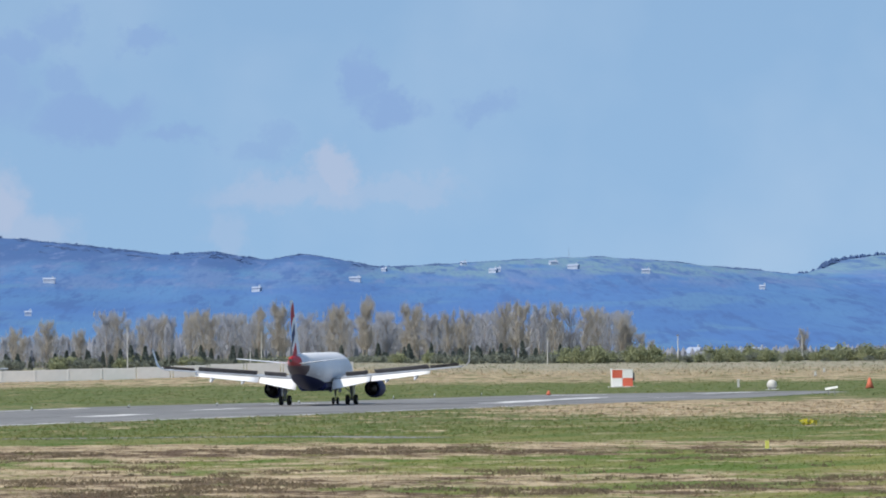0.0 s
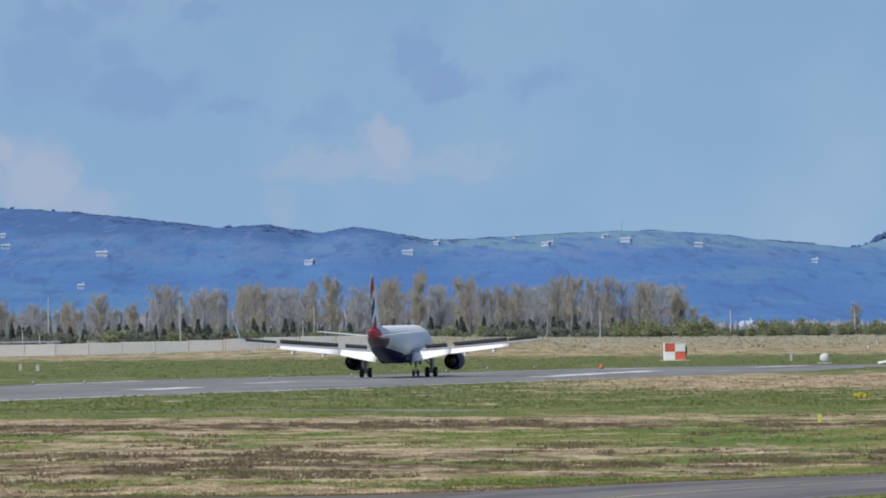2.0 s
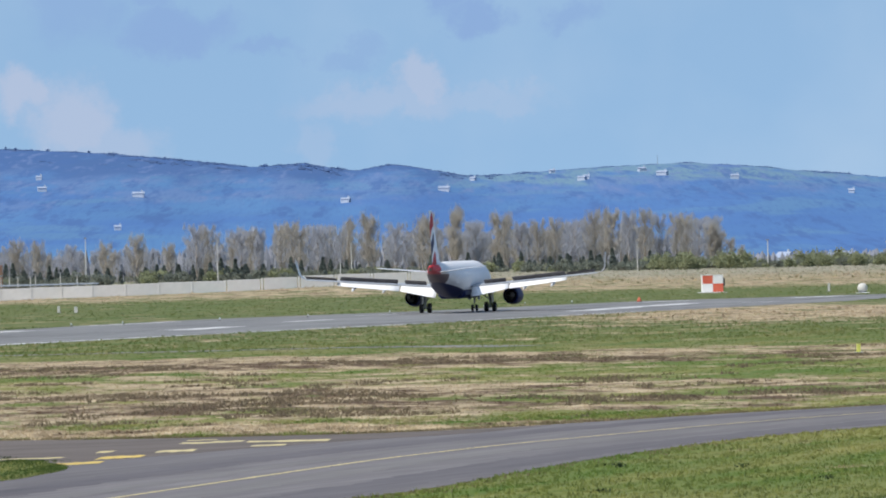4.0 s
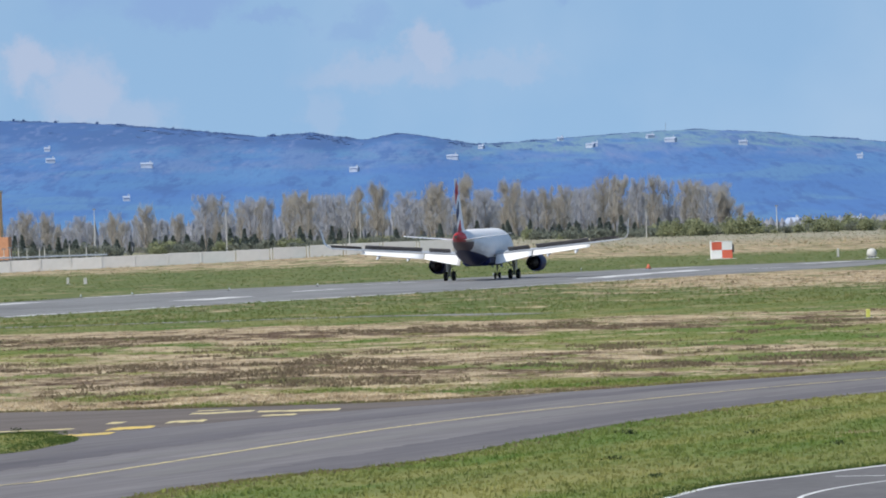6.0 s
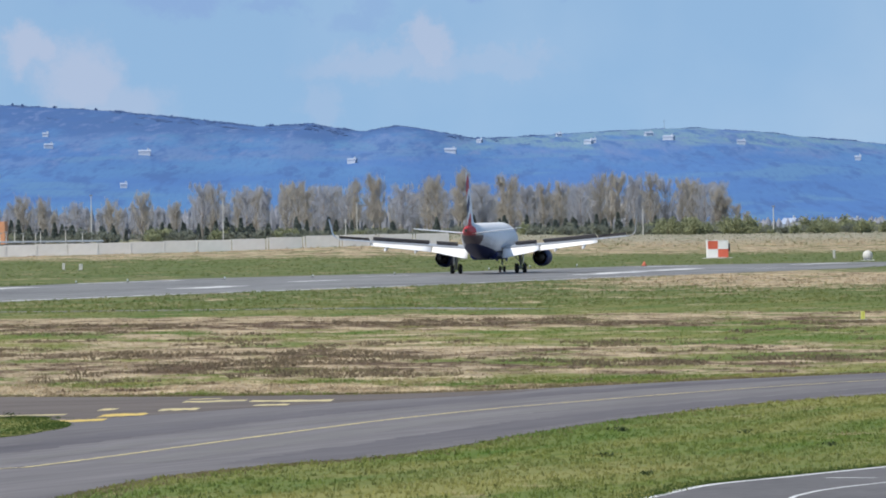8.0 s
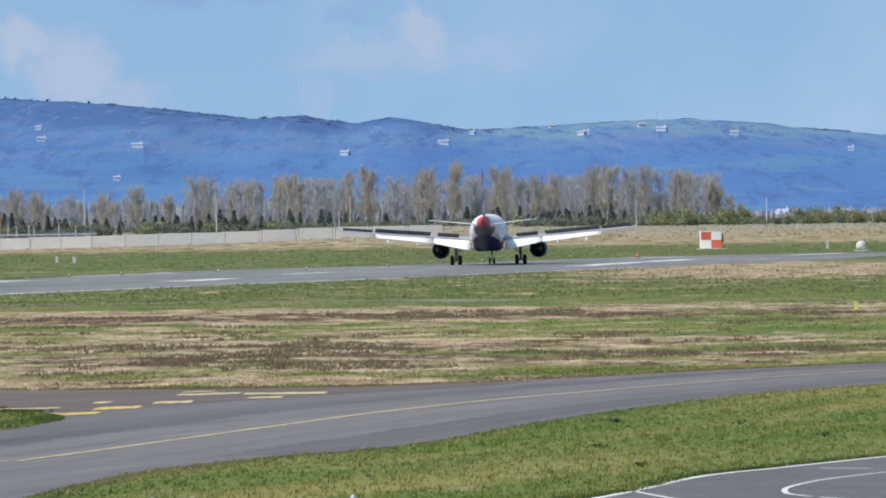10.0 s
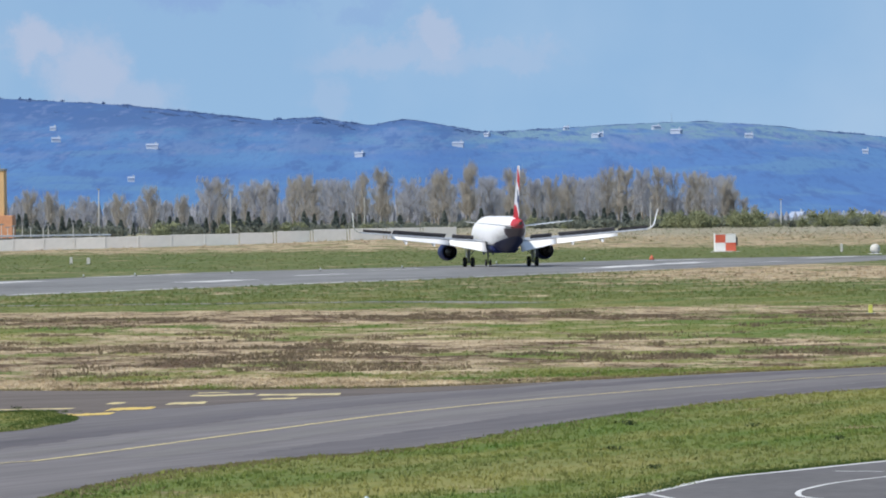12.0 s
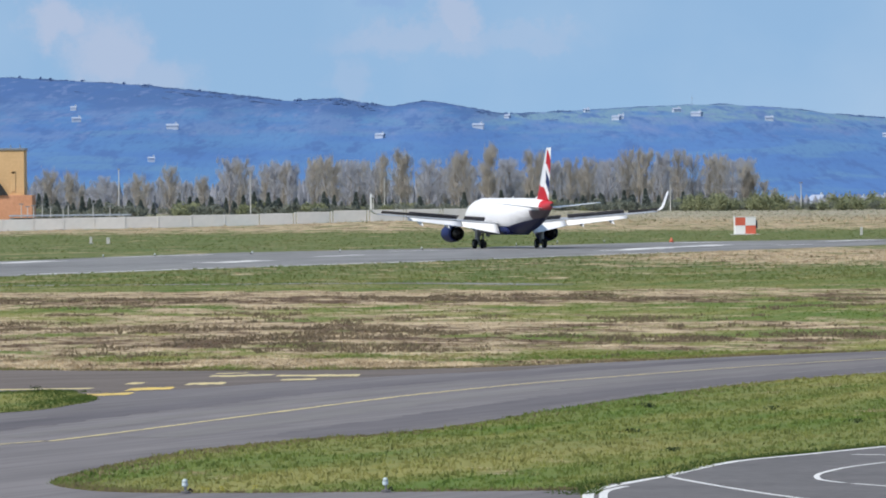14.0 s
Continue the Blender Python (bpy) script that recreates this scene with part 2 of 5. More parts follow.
        for key in ("Red", "Green", "Blue"):
            L.new(spread(geo.outputs["Random Per Island"], 0.0, 1.0, (0.92, 1.28)), level.inputs[key])
        L.new(level.outputs[0], tone.inputs["B"])
        colour = tone.outputs["Result"]
    L.new(colour, b.inputs["Base Color"])
    bp = N.new("ShaderNodeBump")
    bp.inputs["Strength"].default_value, bp.inputs["Distance"].default_value = 0.6, 0.2
    L.new(fin, bp.inputs["Height"])
    L.new(bp.outputs[0], b.inputs["Normal"])
    return m


def hill_material(name="hillside"):
    """Far hillside, the blue of hazy air put into its colours: dark woods under the crest, pale fields and hedges, blue
    slopes below.
    """
    m = bpy.data.materials.new(name)
    m.use_nodes = True
    nt = m.node_tree
    N, L = nt.nodes, nt.links
    b = N["Principled BSDF"]
    b.inputs["Roughness"].default_value = 1.0
    b.inputs["Specular IOR Level"].default_value = 0.0
    geo = N.new("ShaderNodeNewGeometry")
    sep = N.new("ShaderNodeSeparateXYZ")
    L.new(geo.outputs["Position"], sep.inputs[0])

    def noise_at(sx, sz, seed, detail=6.0, rough=0.6):
        mp = N.new("ShaderNodeMapping")
        mp.inputs["Scale"].default_value = (sx, 0.0, sz)
        mp.inputs["Location"].default_value = (seed, seed * 1.7, 0)
        L.new(geo.outputs["Position"], mp.inputs["Vector"])
        n = N.new("ShaderNodeTexNoise")
        n.inputs["Scale"].default_value, n.inputs["Detail"].default_value, n.inputs["Roughness"].default_value = 1.0, detail, rough
        L.new(mp.outputs[0], n.inputs["Vector"])
        return n.outputs["Fac"]

    def calc(op, a, c, e=None):
        n = N.new("ShaderNodeMath")
        n.operation = op
        for i, v in enumerate((a, c, e)):
            if v is None:
                continue
            if isinstance(v, (int, float)):
                n.inputs[i].default_value = v
            else:
                L.new(v, n.inputs[i])
        return n.outputs[0]

    def spread(v, lo, hi, to=(0.0, 1.0)):
        n = N.new("ShaderNodeMapRange")
        n.inputs["From Min"].default_value, n.inputs["From Max"].default_value = lo, hi
        n.inputs["To Min"].default_value, n.inputs["To Max"].default_value = to
        L.new(v, n.inputs["Value"])
        return n.outputs[0]

    def over(fac, a, colour):
        n = N.new("ShaderNodeMix")
        n.data_type = "RGBA"
        L.new(fac, n.inputs["Factor"])
        if isinstance(a, tuple):
            n.inputs["A"].default_value = (*a, 1)
        else:
            L.new(a, n.inputs["A"])
        n.inputs["B"].default_value = (*colour, 1)
        return n.outputs["Result"]

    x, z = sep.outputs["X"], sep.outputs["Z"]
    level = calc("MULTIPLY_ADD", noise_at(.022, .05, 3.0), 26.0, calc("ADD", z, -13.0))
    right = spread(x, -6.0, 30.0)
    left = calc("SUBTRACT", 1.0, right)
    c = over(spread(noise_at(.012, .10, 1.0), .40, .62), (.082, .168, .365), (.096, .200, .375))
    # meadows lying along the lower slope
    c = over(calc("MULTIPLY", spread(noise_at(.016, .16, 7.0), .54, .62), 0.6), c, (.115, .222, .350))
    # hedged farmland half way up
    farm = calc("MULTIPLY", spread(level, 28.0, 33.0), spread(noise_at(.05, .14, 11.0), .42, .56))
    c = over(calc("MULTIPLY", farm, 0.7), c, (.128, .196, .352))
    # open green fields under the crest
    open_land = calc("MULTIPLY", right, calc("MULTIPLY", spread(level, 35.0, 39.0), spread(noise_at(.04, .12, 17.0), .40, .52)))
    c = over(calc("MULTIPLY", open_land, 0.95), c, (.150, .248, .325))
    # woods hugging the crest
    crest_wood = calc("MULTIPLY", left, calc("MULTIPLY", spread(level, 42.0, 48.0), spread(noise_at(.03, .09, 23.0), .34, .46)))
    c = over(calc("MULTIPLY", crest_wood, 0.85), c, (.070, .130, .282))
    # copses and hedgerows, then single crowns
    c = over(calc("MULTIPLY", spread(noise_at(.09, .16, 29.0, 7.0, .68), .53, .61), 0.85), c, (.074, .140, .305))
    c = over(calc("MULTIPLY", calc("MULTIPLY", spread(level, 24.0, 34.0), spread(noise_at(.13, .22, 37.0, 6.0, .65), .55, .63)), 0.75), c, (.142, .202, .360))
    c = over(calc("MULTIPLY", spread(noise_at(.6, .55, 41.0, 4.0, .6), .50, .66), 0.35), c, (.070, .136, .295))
    L.new(c, b.inputs["Base Color"])
    return m


TURF = ground_material()
TUFT = ground_material("tuft_grass", True)
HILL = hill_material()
# far woods carry haze as blue base colour; translucency softens their shading
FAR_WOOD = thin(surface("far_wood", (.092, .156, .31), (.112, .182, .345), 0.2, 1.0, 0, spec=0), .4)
ASPHALT = surface("asphalt", (.095, .092, .091), (.27, .266, .26), 0.16, 0.75, 0.3, fine=5, stretch=(1, .12, 1), turn=20)
TAXI_ASPHALT = surface("taxiway_asphalt", (.105, .094, .094), (.205, .188, .185), 0.22, 0.8, 0.3, fine=9, stretch=(1, .045, 1), turn=17)
APRON_ASPHALT = surface("apron_asphalt", (.092, .086, .085), (.155, .146, .143), 0.3, 0.8, 0.3)
PALE_CONCRETE = surface("pale_concrete", (.40, .40, .40), (.80, .79, .77), 0.5, 0.8, 0.2, fine=4)
WHITE_LINE = surface("white_line_paint", (.50, .50, .50), (.74, .74, .72), 1.5, 0.8, 0.1)
YELLOW_LINE = surface("yellow_line_paint", (.38, .335, .21), (.68, .56, .27), 0.9, 0.8, 0.1, stretch=(1, .25, 1))
WALL_CONCRETE = surface("wall_concrete", (.53, .52, .505), (.62, .61, .59), 0.12, 0.9, 0.1, random_by=0.35)
WHITE_PAINT = surface("white_paint", (.70, .70, .72), (.78, .78, .79), 0.7, 0.25, 0, spec=0.5)
FLAP_WHITE = surface("flap_white", (.76, .76, .76), (.84, .84, .84), 0.7, 0.35, 0, spec=0.5)
NAVY_PAINT = surface("navy_paint", (.012, .018, .074), (.020, .029, .105), 0.7, 0.5, 0, spec=0.15)
RED_PAINT = surface("red_paint", (.37, .012, .020), (.43, .017, .026), 0.7, 0.5, 0, spec=0.15)
HUT_RED = surface("hut_red", (.56, .10, .06), (.66, .15, .09), 1.0, 0.6, 0.05)
HUT_WHITE = surface("hut_white", (.72, .71, .69), (.82, .81, .79), 1.0, 0.6, 0.05)
GREY_METAL = surface("grey_metal", (.20, .21, .22), (.30, .31, .32), 1.5, 0.45, 0, metal=0.4)
# grey of dark fittings, and the shade painted on raised spoilers and ailerons
DARK_GREY = surface("dark_grey_and_shade", (.085, .08, .085), (.125, .12, .125), 1.5, 0.5, 0)
WING_GREY = surface("wing_grey", (.30, .31, .33), (.38, .39, .41), 0.8, 0.4, 0, spec=0.5)
HOT_METAL = surface("exhaust_metal", (.05, .045, .04), (.11, .10, .09), 2.0, 0.4, 0, metal=0.9)
BLACK = surface("black_rubber", (.012, .012, .012), (.025, .025, .025), 3.0, 0.85, 0)
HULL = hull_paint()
GLASS_DARK = surface("cockpit_glass", (.012, .014, .018), (.02, .022, .026), 2.0, 0.08, 0, spec=0.6)
BARK = surface("pale_bark", (.20, .17, .14), (.42, .38, .33), 1.5, 0.9, 0.3, stretch=(1, 1, .3))
# tree row and scrub: base colours lightened and greyed to hold the distance haze
TWIG = thin(surface("budding_twigs", (.365, .338, .300), (.445, .41, .362), 0.35, 0.95, 0, fine=5, random_by=0.5), .35)
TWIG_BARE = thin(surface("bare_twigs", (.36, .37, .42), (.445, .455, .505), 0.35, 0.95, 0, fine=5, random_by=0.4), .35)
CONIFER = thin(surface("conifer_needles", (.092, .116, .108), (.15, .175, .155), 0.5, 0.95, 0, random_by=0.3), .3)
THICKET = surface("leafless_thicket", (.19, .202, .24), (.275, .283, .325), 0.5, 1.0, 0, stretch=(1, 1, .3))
SHRUB = thin(surface("spring_shrub", (.21, .235, .135), (.29, .305, .175), 0.5, 0.95, 0, random_by=0.4), .4)
SHRUB_DARK = thin(surface("dark_shrub", (.150, .172, .142), (.225, .24, .19), 0.5, 0.95, 0, random_by=0.4), .4)
# house colours have the haze mixed in: bluish and low in contrast
HOUSE_WALL = surface("far_house_wall", (.36, .42, .51), (.45, .50, .58), 0.2, 0.9, 0)
HOUSE_ROOF = surface("far_house_roof", (.27, .33, .45), (.35, .40, .50), 0.3, 0.9, 0)
WINDOW_DARK = surface("far_window", (.35, .41, .51), (.41, .46, .55), 0.3, 0.2, 0)
OCHRE = surface("ochre_render", (.56, .36, .18), (.66, .44, .23), 0.25, 0.85, 0.1)
TERRACOTTA = surface("terracotta_render", (.50, .24, .13), (.62, .32, .19), 0.25, 0.85, 0.1)

# ================= mesh helpers =================


def link(name, bm, material, parent=None, label="", smooth=False):
    """A bmesh as one mesh object; materials may be a list."""
    me = bpy.data.meshes.new(name)
    if smooth:
        for f in bm.faces:
            f.smooth = True
    bm.to_mesh(me)
    bm.free()
    for mm in material if isinstance(material, (list, tuple)) else [material]:
        me.materials.append(mm)
    ob = new(name, me)
    ob.parent = parent
    if label:
        ob["label"] = label
    return ob


part = link


def raw(name, verts, faces, material, parent=None, smooth=False):
    me = bpy.data.meshes.new(name)
    me.from_pydata(verts, [], faces)
    me.materials.append(material)
    if smooth:
        me.polygons.foreach_set("use_smooth", [True] * len(me.polygons))
    me.update()
    ob = new(name, me)
    ob.parent = parent
    return ob


def box(bm, x0, x1, y0, y1, z0, z1, bevel=0.0, m=None):
    r = bmesh.ops.create_cube(bm, size=1)
    vs = r["verts"]
    for v in vs:
        v.co = Vector((x0 + (v.co.x + .5) * (x1 - x0), y0 + (v.co.y + .5) * (y1 - y0), z0 + (v.co.z + .5) * (z1 - z0)))
    if bevel:
        es = list({e for v in vs for e in v.link_edges})
        out = bmesh.ops.bevel(bm, geom=es, offset=bevel, segments=1, affect="EDGES")
        vs = list({v for f in out["faces"] for v in f.verts} | {v for v in vs if v.is_valid})
    if m is not None:
        bmesh.ops.transform(bm, matrix=m, verts=[v for v in vs if v.is_valid])
    return bm


def tube(bm, pts, radii, sides=8, cap=True):
    """A tube through points with a radius at each."""
    rings = []
    for i, p in enumerate(pts):
        a = Vector(pts[max(i - 1, 0)])
        c = Vector(pts[min(i + 1, len(pts) - 1)])
        d = (c - a).normalized()
        u = d.cross(Vector((0, 0, 1)))
        if u.length < 0.05:
            u = d.cross(Vector((1, 0, 0)))
        u.normalize()
        w = d.cross(u)
        rings.append([bm.verts.new(Vector(p) + radii[i] * (math.cos(2 * math.pi * k / sides) * u + math.sin(2 * math.pi * k / sides) * w)) for k in range(sides)])
    for a, c in zip(rings, rings[1:]):
        for k in range(sides):
            bm.faces.new((a[k], a[(k + 1) % sides], c[(k + 1) % sides], c[k]))
    if cap:
        bm.faces.new(rings[0][::-1])
        bm.faces.new(rings[-1])
    return rings


def slab(name, outline, z, thick, material, parent=None):
    """A flat paved piece with this outline, its top at z."""
    bm = bmesh.new()
    top = [bm.verts.new((x, y, z)) for x, y in outline]
    low = [bm.verts.new((x, y, z - thick)) for x, y in outline]
    n = len(top)
    bm.faces.new(top)
    for i in range(n):
        bm.faces.new((top[i], low[i], low[(i + 1) % n], top[(i + 1) % n]))
    bmesh.ops.recalc_face_normals(bm, faces=bm.faces)
    bmesh.ops.triangulate(bm, faces=[f for f in bm.faces if len(f.verts) > 4])
    return link(name, bm, material, parent)


def stripe(name, line, width, z, material, parent=None, worn=0.0, cut=1):
    """A painted line along points on the ground, of that width, with worn edges."""
    rng = random.Random(len(line) + round(line[0][0] * 10))
    if cut > 1:
        line = [tuple(Vector(p).lerp(Vector(q), k / cut)) for p, q in zip(line, line[1:]) for k in range(cut)] + [line[-1]]
    bm = bmesh.new()
    left, right = [], []
    for i, p in enumerate(line):
        a, c = Vector(line[max(i - 1, 0)]), Vector(line[min(i + 1, len(line) - 1)])
        d = (c - a).normalized()
        nrm = Vector((-d.y, d.x)) * width / 2
        u, v = 1 - worn * rng.random(), 1 - worn * rng.random()
        left.append(bm.verts.new((p[0] + nrm.x * u, p[1] + nrm.y * u, z)))
        right.append(bm.verts.new((p[0] - nrm.x * v, p[1] - nrm.y * v, z)))
    for i in range(len(line) - 1):
        bm.faces.new((left[i], right[i], right[i + 1], left[i + 1]))
    bmesh.ops.recalc_face_normals(bm, faces=bm.faces)
    return link(name, bm, material, parent)


def smooth_line(pts, steps=6):
    """Catmull-Rom through points on the ground."""
    out = []
    for i in range(len(pts) - 1):
        p0, p1, p2, p3 = (Vector(pts[max(0, min(len(pts) - 1, j))]) for j in (i - 1, i, i + 1, i + 2))
        for s in range(steps):
            t = s / steps
            out.append(tuple(0.5 * (2 * p1 + (p2 - p0) * t + (2 * p0 - 5 * p1 + 4 * p2 - p3) * t * t + (3 * p1 - p0 - 3 * p2 + p3) * t ** 3)))
    out.append(tuple(pts[-1]))
    return out


# ================= ground, runway, taxiway, apron =================
F = 14000.0  # one unit of the sighting angles used below is 1/F


def ground_z(x, y):
    """The turf is level but for a low bank under the far wall."""
    s = min(max((y - 1290) / 130, 0), 1)
    bank = float(np.interp(x, [-90, -40, -15, 5, 40, 400], [0.0, .62, 1.25, 1.2, .45, .3]))
    return bank * s * s * (3 - 2 * s)


def build_ground():
    xs = np.concatenate([np.linspace(-2500, -200, 15), np.linspace(-180, 180, 61), np.linspace(200, 2500, 15)])
    ys = np.concatenate([[-400, -100, 0], np.linspace(100, 1200, 45), np.linspace(1220, 1480, 27), np.linspace(1550, 4900, 25)])
    verts, faces = [], []
    for y in ys:
        for x in xs:
            verts.append((x, y, ground_z(x, y)))
    w = len(xs)
    for j in range(len(ys) - 1):
        for i in range(w - 1):
            faces.append((j * w + i, j * w + i + 1, (j + 1) * w + i + 1, (j + 1) * w + i))
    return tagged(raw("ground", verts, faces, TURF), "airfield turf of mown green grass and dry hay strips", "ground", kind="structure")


build_ground()

NEAR_EDGE = [(-180, 270), (-40, 676), (-22.3, 731), (-2.4, 780), (22.8, 857), (48.4, 930), (58, 975), (64, 1003)]
FAR_EDGE = [(62, 1028), (54, 1028), (27, 1016), (-2.9, 944), (-27.9, 905), (-48.7, 823), (-200, 330)]
runway = tagged(slab("runway", NEAR_EDGE + FAR_EDGE, 0.012, 0.2, ASPHALT), "grey asphalt runway with worn pale edge markings", "runway", kind="structure")
for line, wid in (([(-47.5, 800), (-43, 822)], 4.5), ([(-25.2, 784), (-20.6, 806)], 5.0), ([(-16, 844), (-11.5, 860)], 2.5), ([(16.4, 888), (30.5, 958)], 5.0),
                  ([(25.2, 995), (32.4, 1004)], 4.0), ([(36.7, 946), (41, 952)], 3), ([(45, 999), (52.5, 1019)], 4), ([(-75, 585), (-41, 681)], 3.0), ([(-38, 690), (-23, 731)], 2.6), ([(-20, 738), (-3, 781)], 1.8), ([(2, 800), (22, 858)], 1.2), ([(-9, 905), (-3, 918)], 2.0), ([(-39, 858), (-29, 884)], 2.4), ([(-55, 790), (-49, 812)], 2.4)):
    stripe("runway_marking", line, wid * 1.15, 0.018, PALE_CONCRETE, runway, .8, 26)

TAXI_FAR = smooth_line([(-60, 350), (-30, 326), (-19.2, 322), (-11.4, 318), (-2.9, 317), (3, 322), (11.3, 335), (18.1, 343.5), (40, 372), (90, 440)])
TAXI_NEAR = smooth_line([(92, 405), (44, 348), (16.1, 304.5), (5.9, 272.9), (-0.8, 240), (-5.2, 229), (-7.9, 220), (-9.6, 209), (-10.5, 199), (-9.6, 193), (-7.2, 190), (-0.6, 189.4), (2.6, 189.4)])
APRON = [(3.0, 186.5), (3.4, 193), (5.2, 198.8), (6.9, 208.6), (9.2, 214), (12.2, 221), (22, 243), (60, 330), (60, 60), (-60, 60), (-60, 180)]
taxiway = tagged(slab("taxiway", TAXI_FAR + TAXI_NEAR + [(2.6, 170), (-80, 170), (-80, 340)], 0.012, 0.2, TAXI_ASPHALT), "grey asphalt taxiway with a worn yellow centreline", "taxiway", kind="structure")
apron = tagged(slab("apron", [(2.3, 150), (2.5, 184)] + APRON[:8] + [(60, 150)], 0.016, 0.2, APRON_ASPHALT), "dark asphalt service road with white edge lines", "road", kind="structure")
CENTRE = smooth_line([(-40, 170), (-24, 200), (-13.5, 227.6), (-11.5, 233.2), (-4.6, 265.8), (-1, 281.3), (4.9, 299.8), (17.4, 329), (40, 362), (85, 418)])


def beside(line, off):
    """The same line, moved sideways to its left by that many metres."""
    out = []
    for i, p in enumerate(line):
        d = (Vector(line[min(i + 1, len(line) - 1)]) - Vector(line[max(i - 1, 0)])).normalized()
        out.append((p[0] - d.y * off, p[1] + d.x * off))
    return out


stripe("centreline", CENTRE, 0.32, 0.022, YELLOW_LINE, taxiway, .5, 8)
RUBBER = surface("rubbered_asphalt", (.082, .073, .077), (.150, .136, .138), 0.25, 0.8, 0.3, fine=9, stretch=(1, .05, 1), turn=17)
WORN_PALE = surface("pale_worn_asphalt", (.130, .119, .114), (.205, .191, .182), 0.25, 0.8, 0.3, fine=9, stretch=(1, .05, 1), turn=17)
for k, (off, wid, mat) in enumerate(((-6.6, 3.2, RUBBER), (5.4, 2.8, RUBBER), (-2.2, 2.2, WORN_PALE), (2.2, 1.4, WORN_PALE))):
    stripe("wheel_track", beside(CENTRE[18:], off), wid, 0.0145 + k * .001, mat, taxiway, .35, 5)
OLD_ASPHALT = surface("old_asphalt", (.085, .069, .060), (.165, .138, .120), 0.3, 0.9, 0.4, fine=6, stretch=(1, .15, 1), turn=60)
tagged(slab("old_taxiway", [(-70, 306), (-30, 291), (-17.5, 289.5), (-13.2, 284), (-11.5, 287), (-9.2, 292), (-7.5, 297), (-5, 302), (-2.5, 307), (1.5, 313), (4.5, 322.5), (-2.9, 316.6), (-11.4, 317.6), (-19.2, 321.6), (-30, 325.6), (-60, 349)], 0.016, 0.2, OLD_ASPHALT),
       "brown-grey old asphalt patch with yellow holding marks", "taxiway", kind="structure")
FRESH_YELLOW = surface("fresh_yellow_paint", (.50, .36, .10), (.68, .50, .15), 1.2, 0.8, 0.1)
# holding marks: near and far edge of each bar run across the pavement
for x0, x1, d0, d1, deep in ((-10.1, -7.7, 308.3, 309.4, 3.2), (-7.5, -4.3, 308.2, 307.4, 3.4), (-10.6, -9.2, 296.2, 297.0, 3.6), (-7.2, -5.9, 301.4, 301.8, 2.6), (-12.5, -10.9, 288.6, 290.4, 4.6), (-12.9, -12.3, 297.6, 298.4, 3.2),
                             (-13.9, -12.1, 281.4, 283.0, 3.4), (-17.4, -13.9, 290.0, 291.0, 1.8), (-10.0, -8.8, 312.6, 313.2, 1.6)):
    rough = random.Random(round(x0 * 10))
    n = 7
    near = [(x0 + (x1 - x0) * k / n, d0 + (d1 - d0) * k / n - deep / 2 * rough.uniform(.45, 1.1)) for k in range(n + 1)]
    far = [(x0 + (x1 - x0) * k / n + .1, d0 + (d1 - d0) * k / n + deep / 2 * rough.uniform(.45, 1.1)) for k in range(n, -1, -1)]
    slab("holding_bar", near + far, 0.022, 0.003, FRESH_YELLOW if x0 in (-12.5, -13.9) else YELLOW_LINE, taxiway)
for line, wid in ((smooth_line([(2.75, 184), (2.85, 187.5), (3.3, 191), (4.9, 198), (6.9, 207.6), (9.2, 213.2), (12.2, 220.2), (22, 242), (58, 322)]), 0.16),
                  (smooth_line([(3.1, 184), (3.25, 188.5), (3.8, 191.5)]), 0.12), (smooth_line([(4.9, 198), (5.6, 193.5), (6.8, 187), (8.4, 180)]), 0.10),
                  (smooth_line([(9.1, 192.4), (8.6, 195.2), (9.1, 200.3), (11.4, 207.6), (20, 226)]), 0.09), ([(10.3, 212.4), (11.6, 211.6)], 0.16), ([(9.3, 191.9), (10.2, 189.6)], 0.10)):
    stripe("white_line", line, wid * 1.7, 0.022, WHITE_LINE, apron)
ISLAND = smooth_line([(-30, 276), (-22, 284), (-16.9, 286), (-15, 287.5), (-13.6, 281), (-13, 275.8), (-13.5, 269), (-15.4, 260), (-24, 246), (-30, 244)])
tagged(slab("grass_island", ISLAND, 0.03, 0.3, TURF),
       "low green grass island between the taxiway branches", "grass island", kind="structure")

# ================= hills, far houses =================
RIDGE = [(-4000, 150), (-2200, 185), (-1300, 215), (-825, 203), (-725, 197), (-575, 187), (-475, 176), (-375, 164), (-310, 155), (-255, 158), (-225, 160), (-185, 152), (-135, 144), (-75, 154),
         (-41, 150), (45, 133), (75, 129), (225, 136), (375, 142), (455, 143), (575, 134), (643, 125), (733, 117), (793, 108), (836, 112), (860, 130), (903, 135), (938, 141), (1000, 138), (1300, 120), (2200, 150), (4000, 120)]
HILL_D = 4300.0


def ridge_at(a):
    return float(np.interp(a, [r[0] for r in RIDGE], [r[1] for r in RIDGE]))


def hill_height(x, d):
    """Height of the hill over the plain: rising from its foot to the ridge, with folds."""
    a = x / HILL_D * F
    top = EYE[2] + ridge_at(a) * HILL_D / F
    s = min(max((d - 2600) / (HILL_D - 2600), 0), 1.12)
    rise = s * s * (3 - 2 * s) if s < 1 else 1 - (s - 1) * 2.0
    rise = 0.55 * rise + 0.45 * min(s, 1) if s <= 1 else rise
    fold = noise.noise((x * 0.012, d * 0.004, 3.1)) * 5.0 * math.sin(math.pi * min(s, 1))
    return top * rise + fold - 0.3


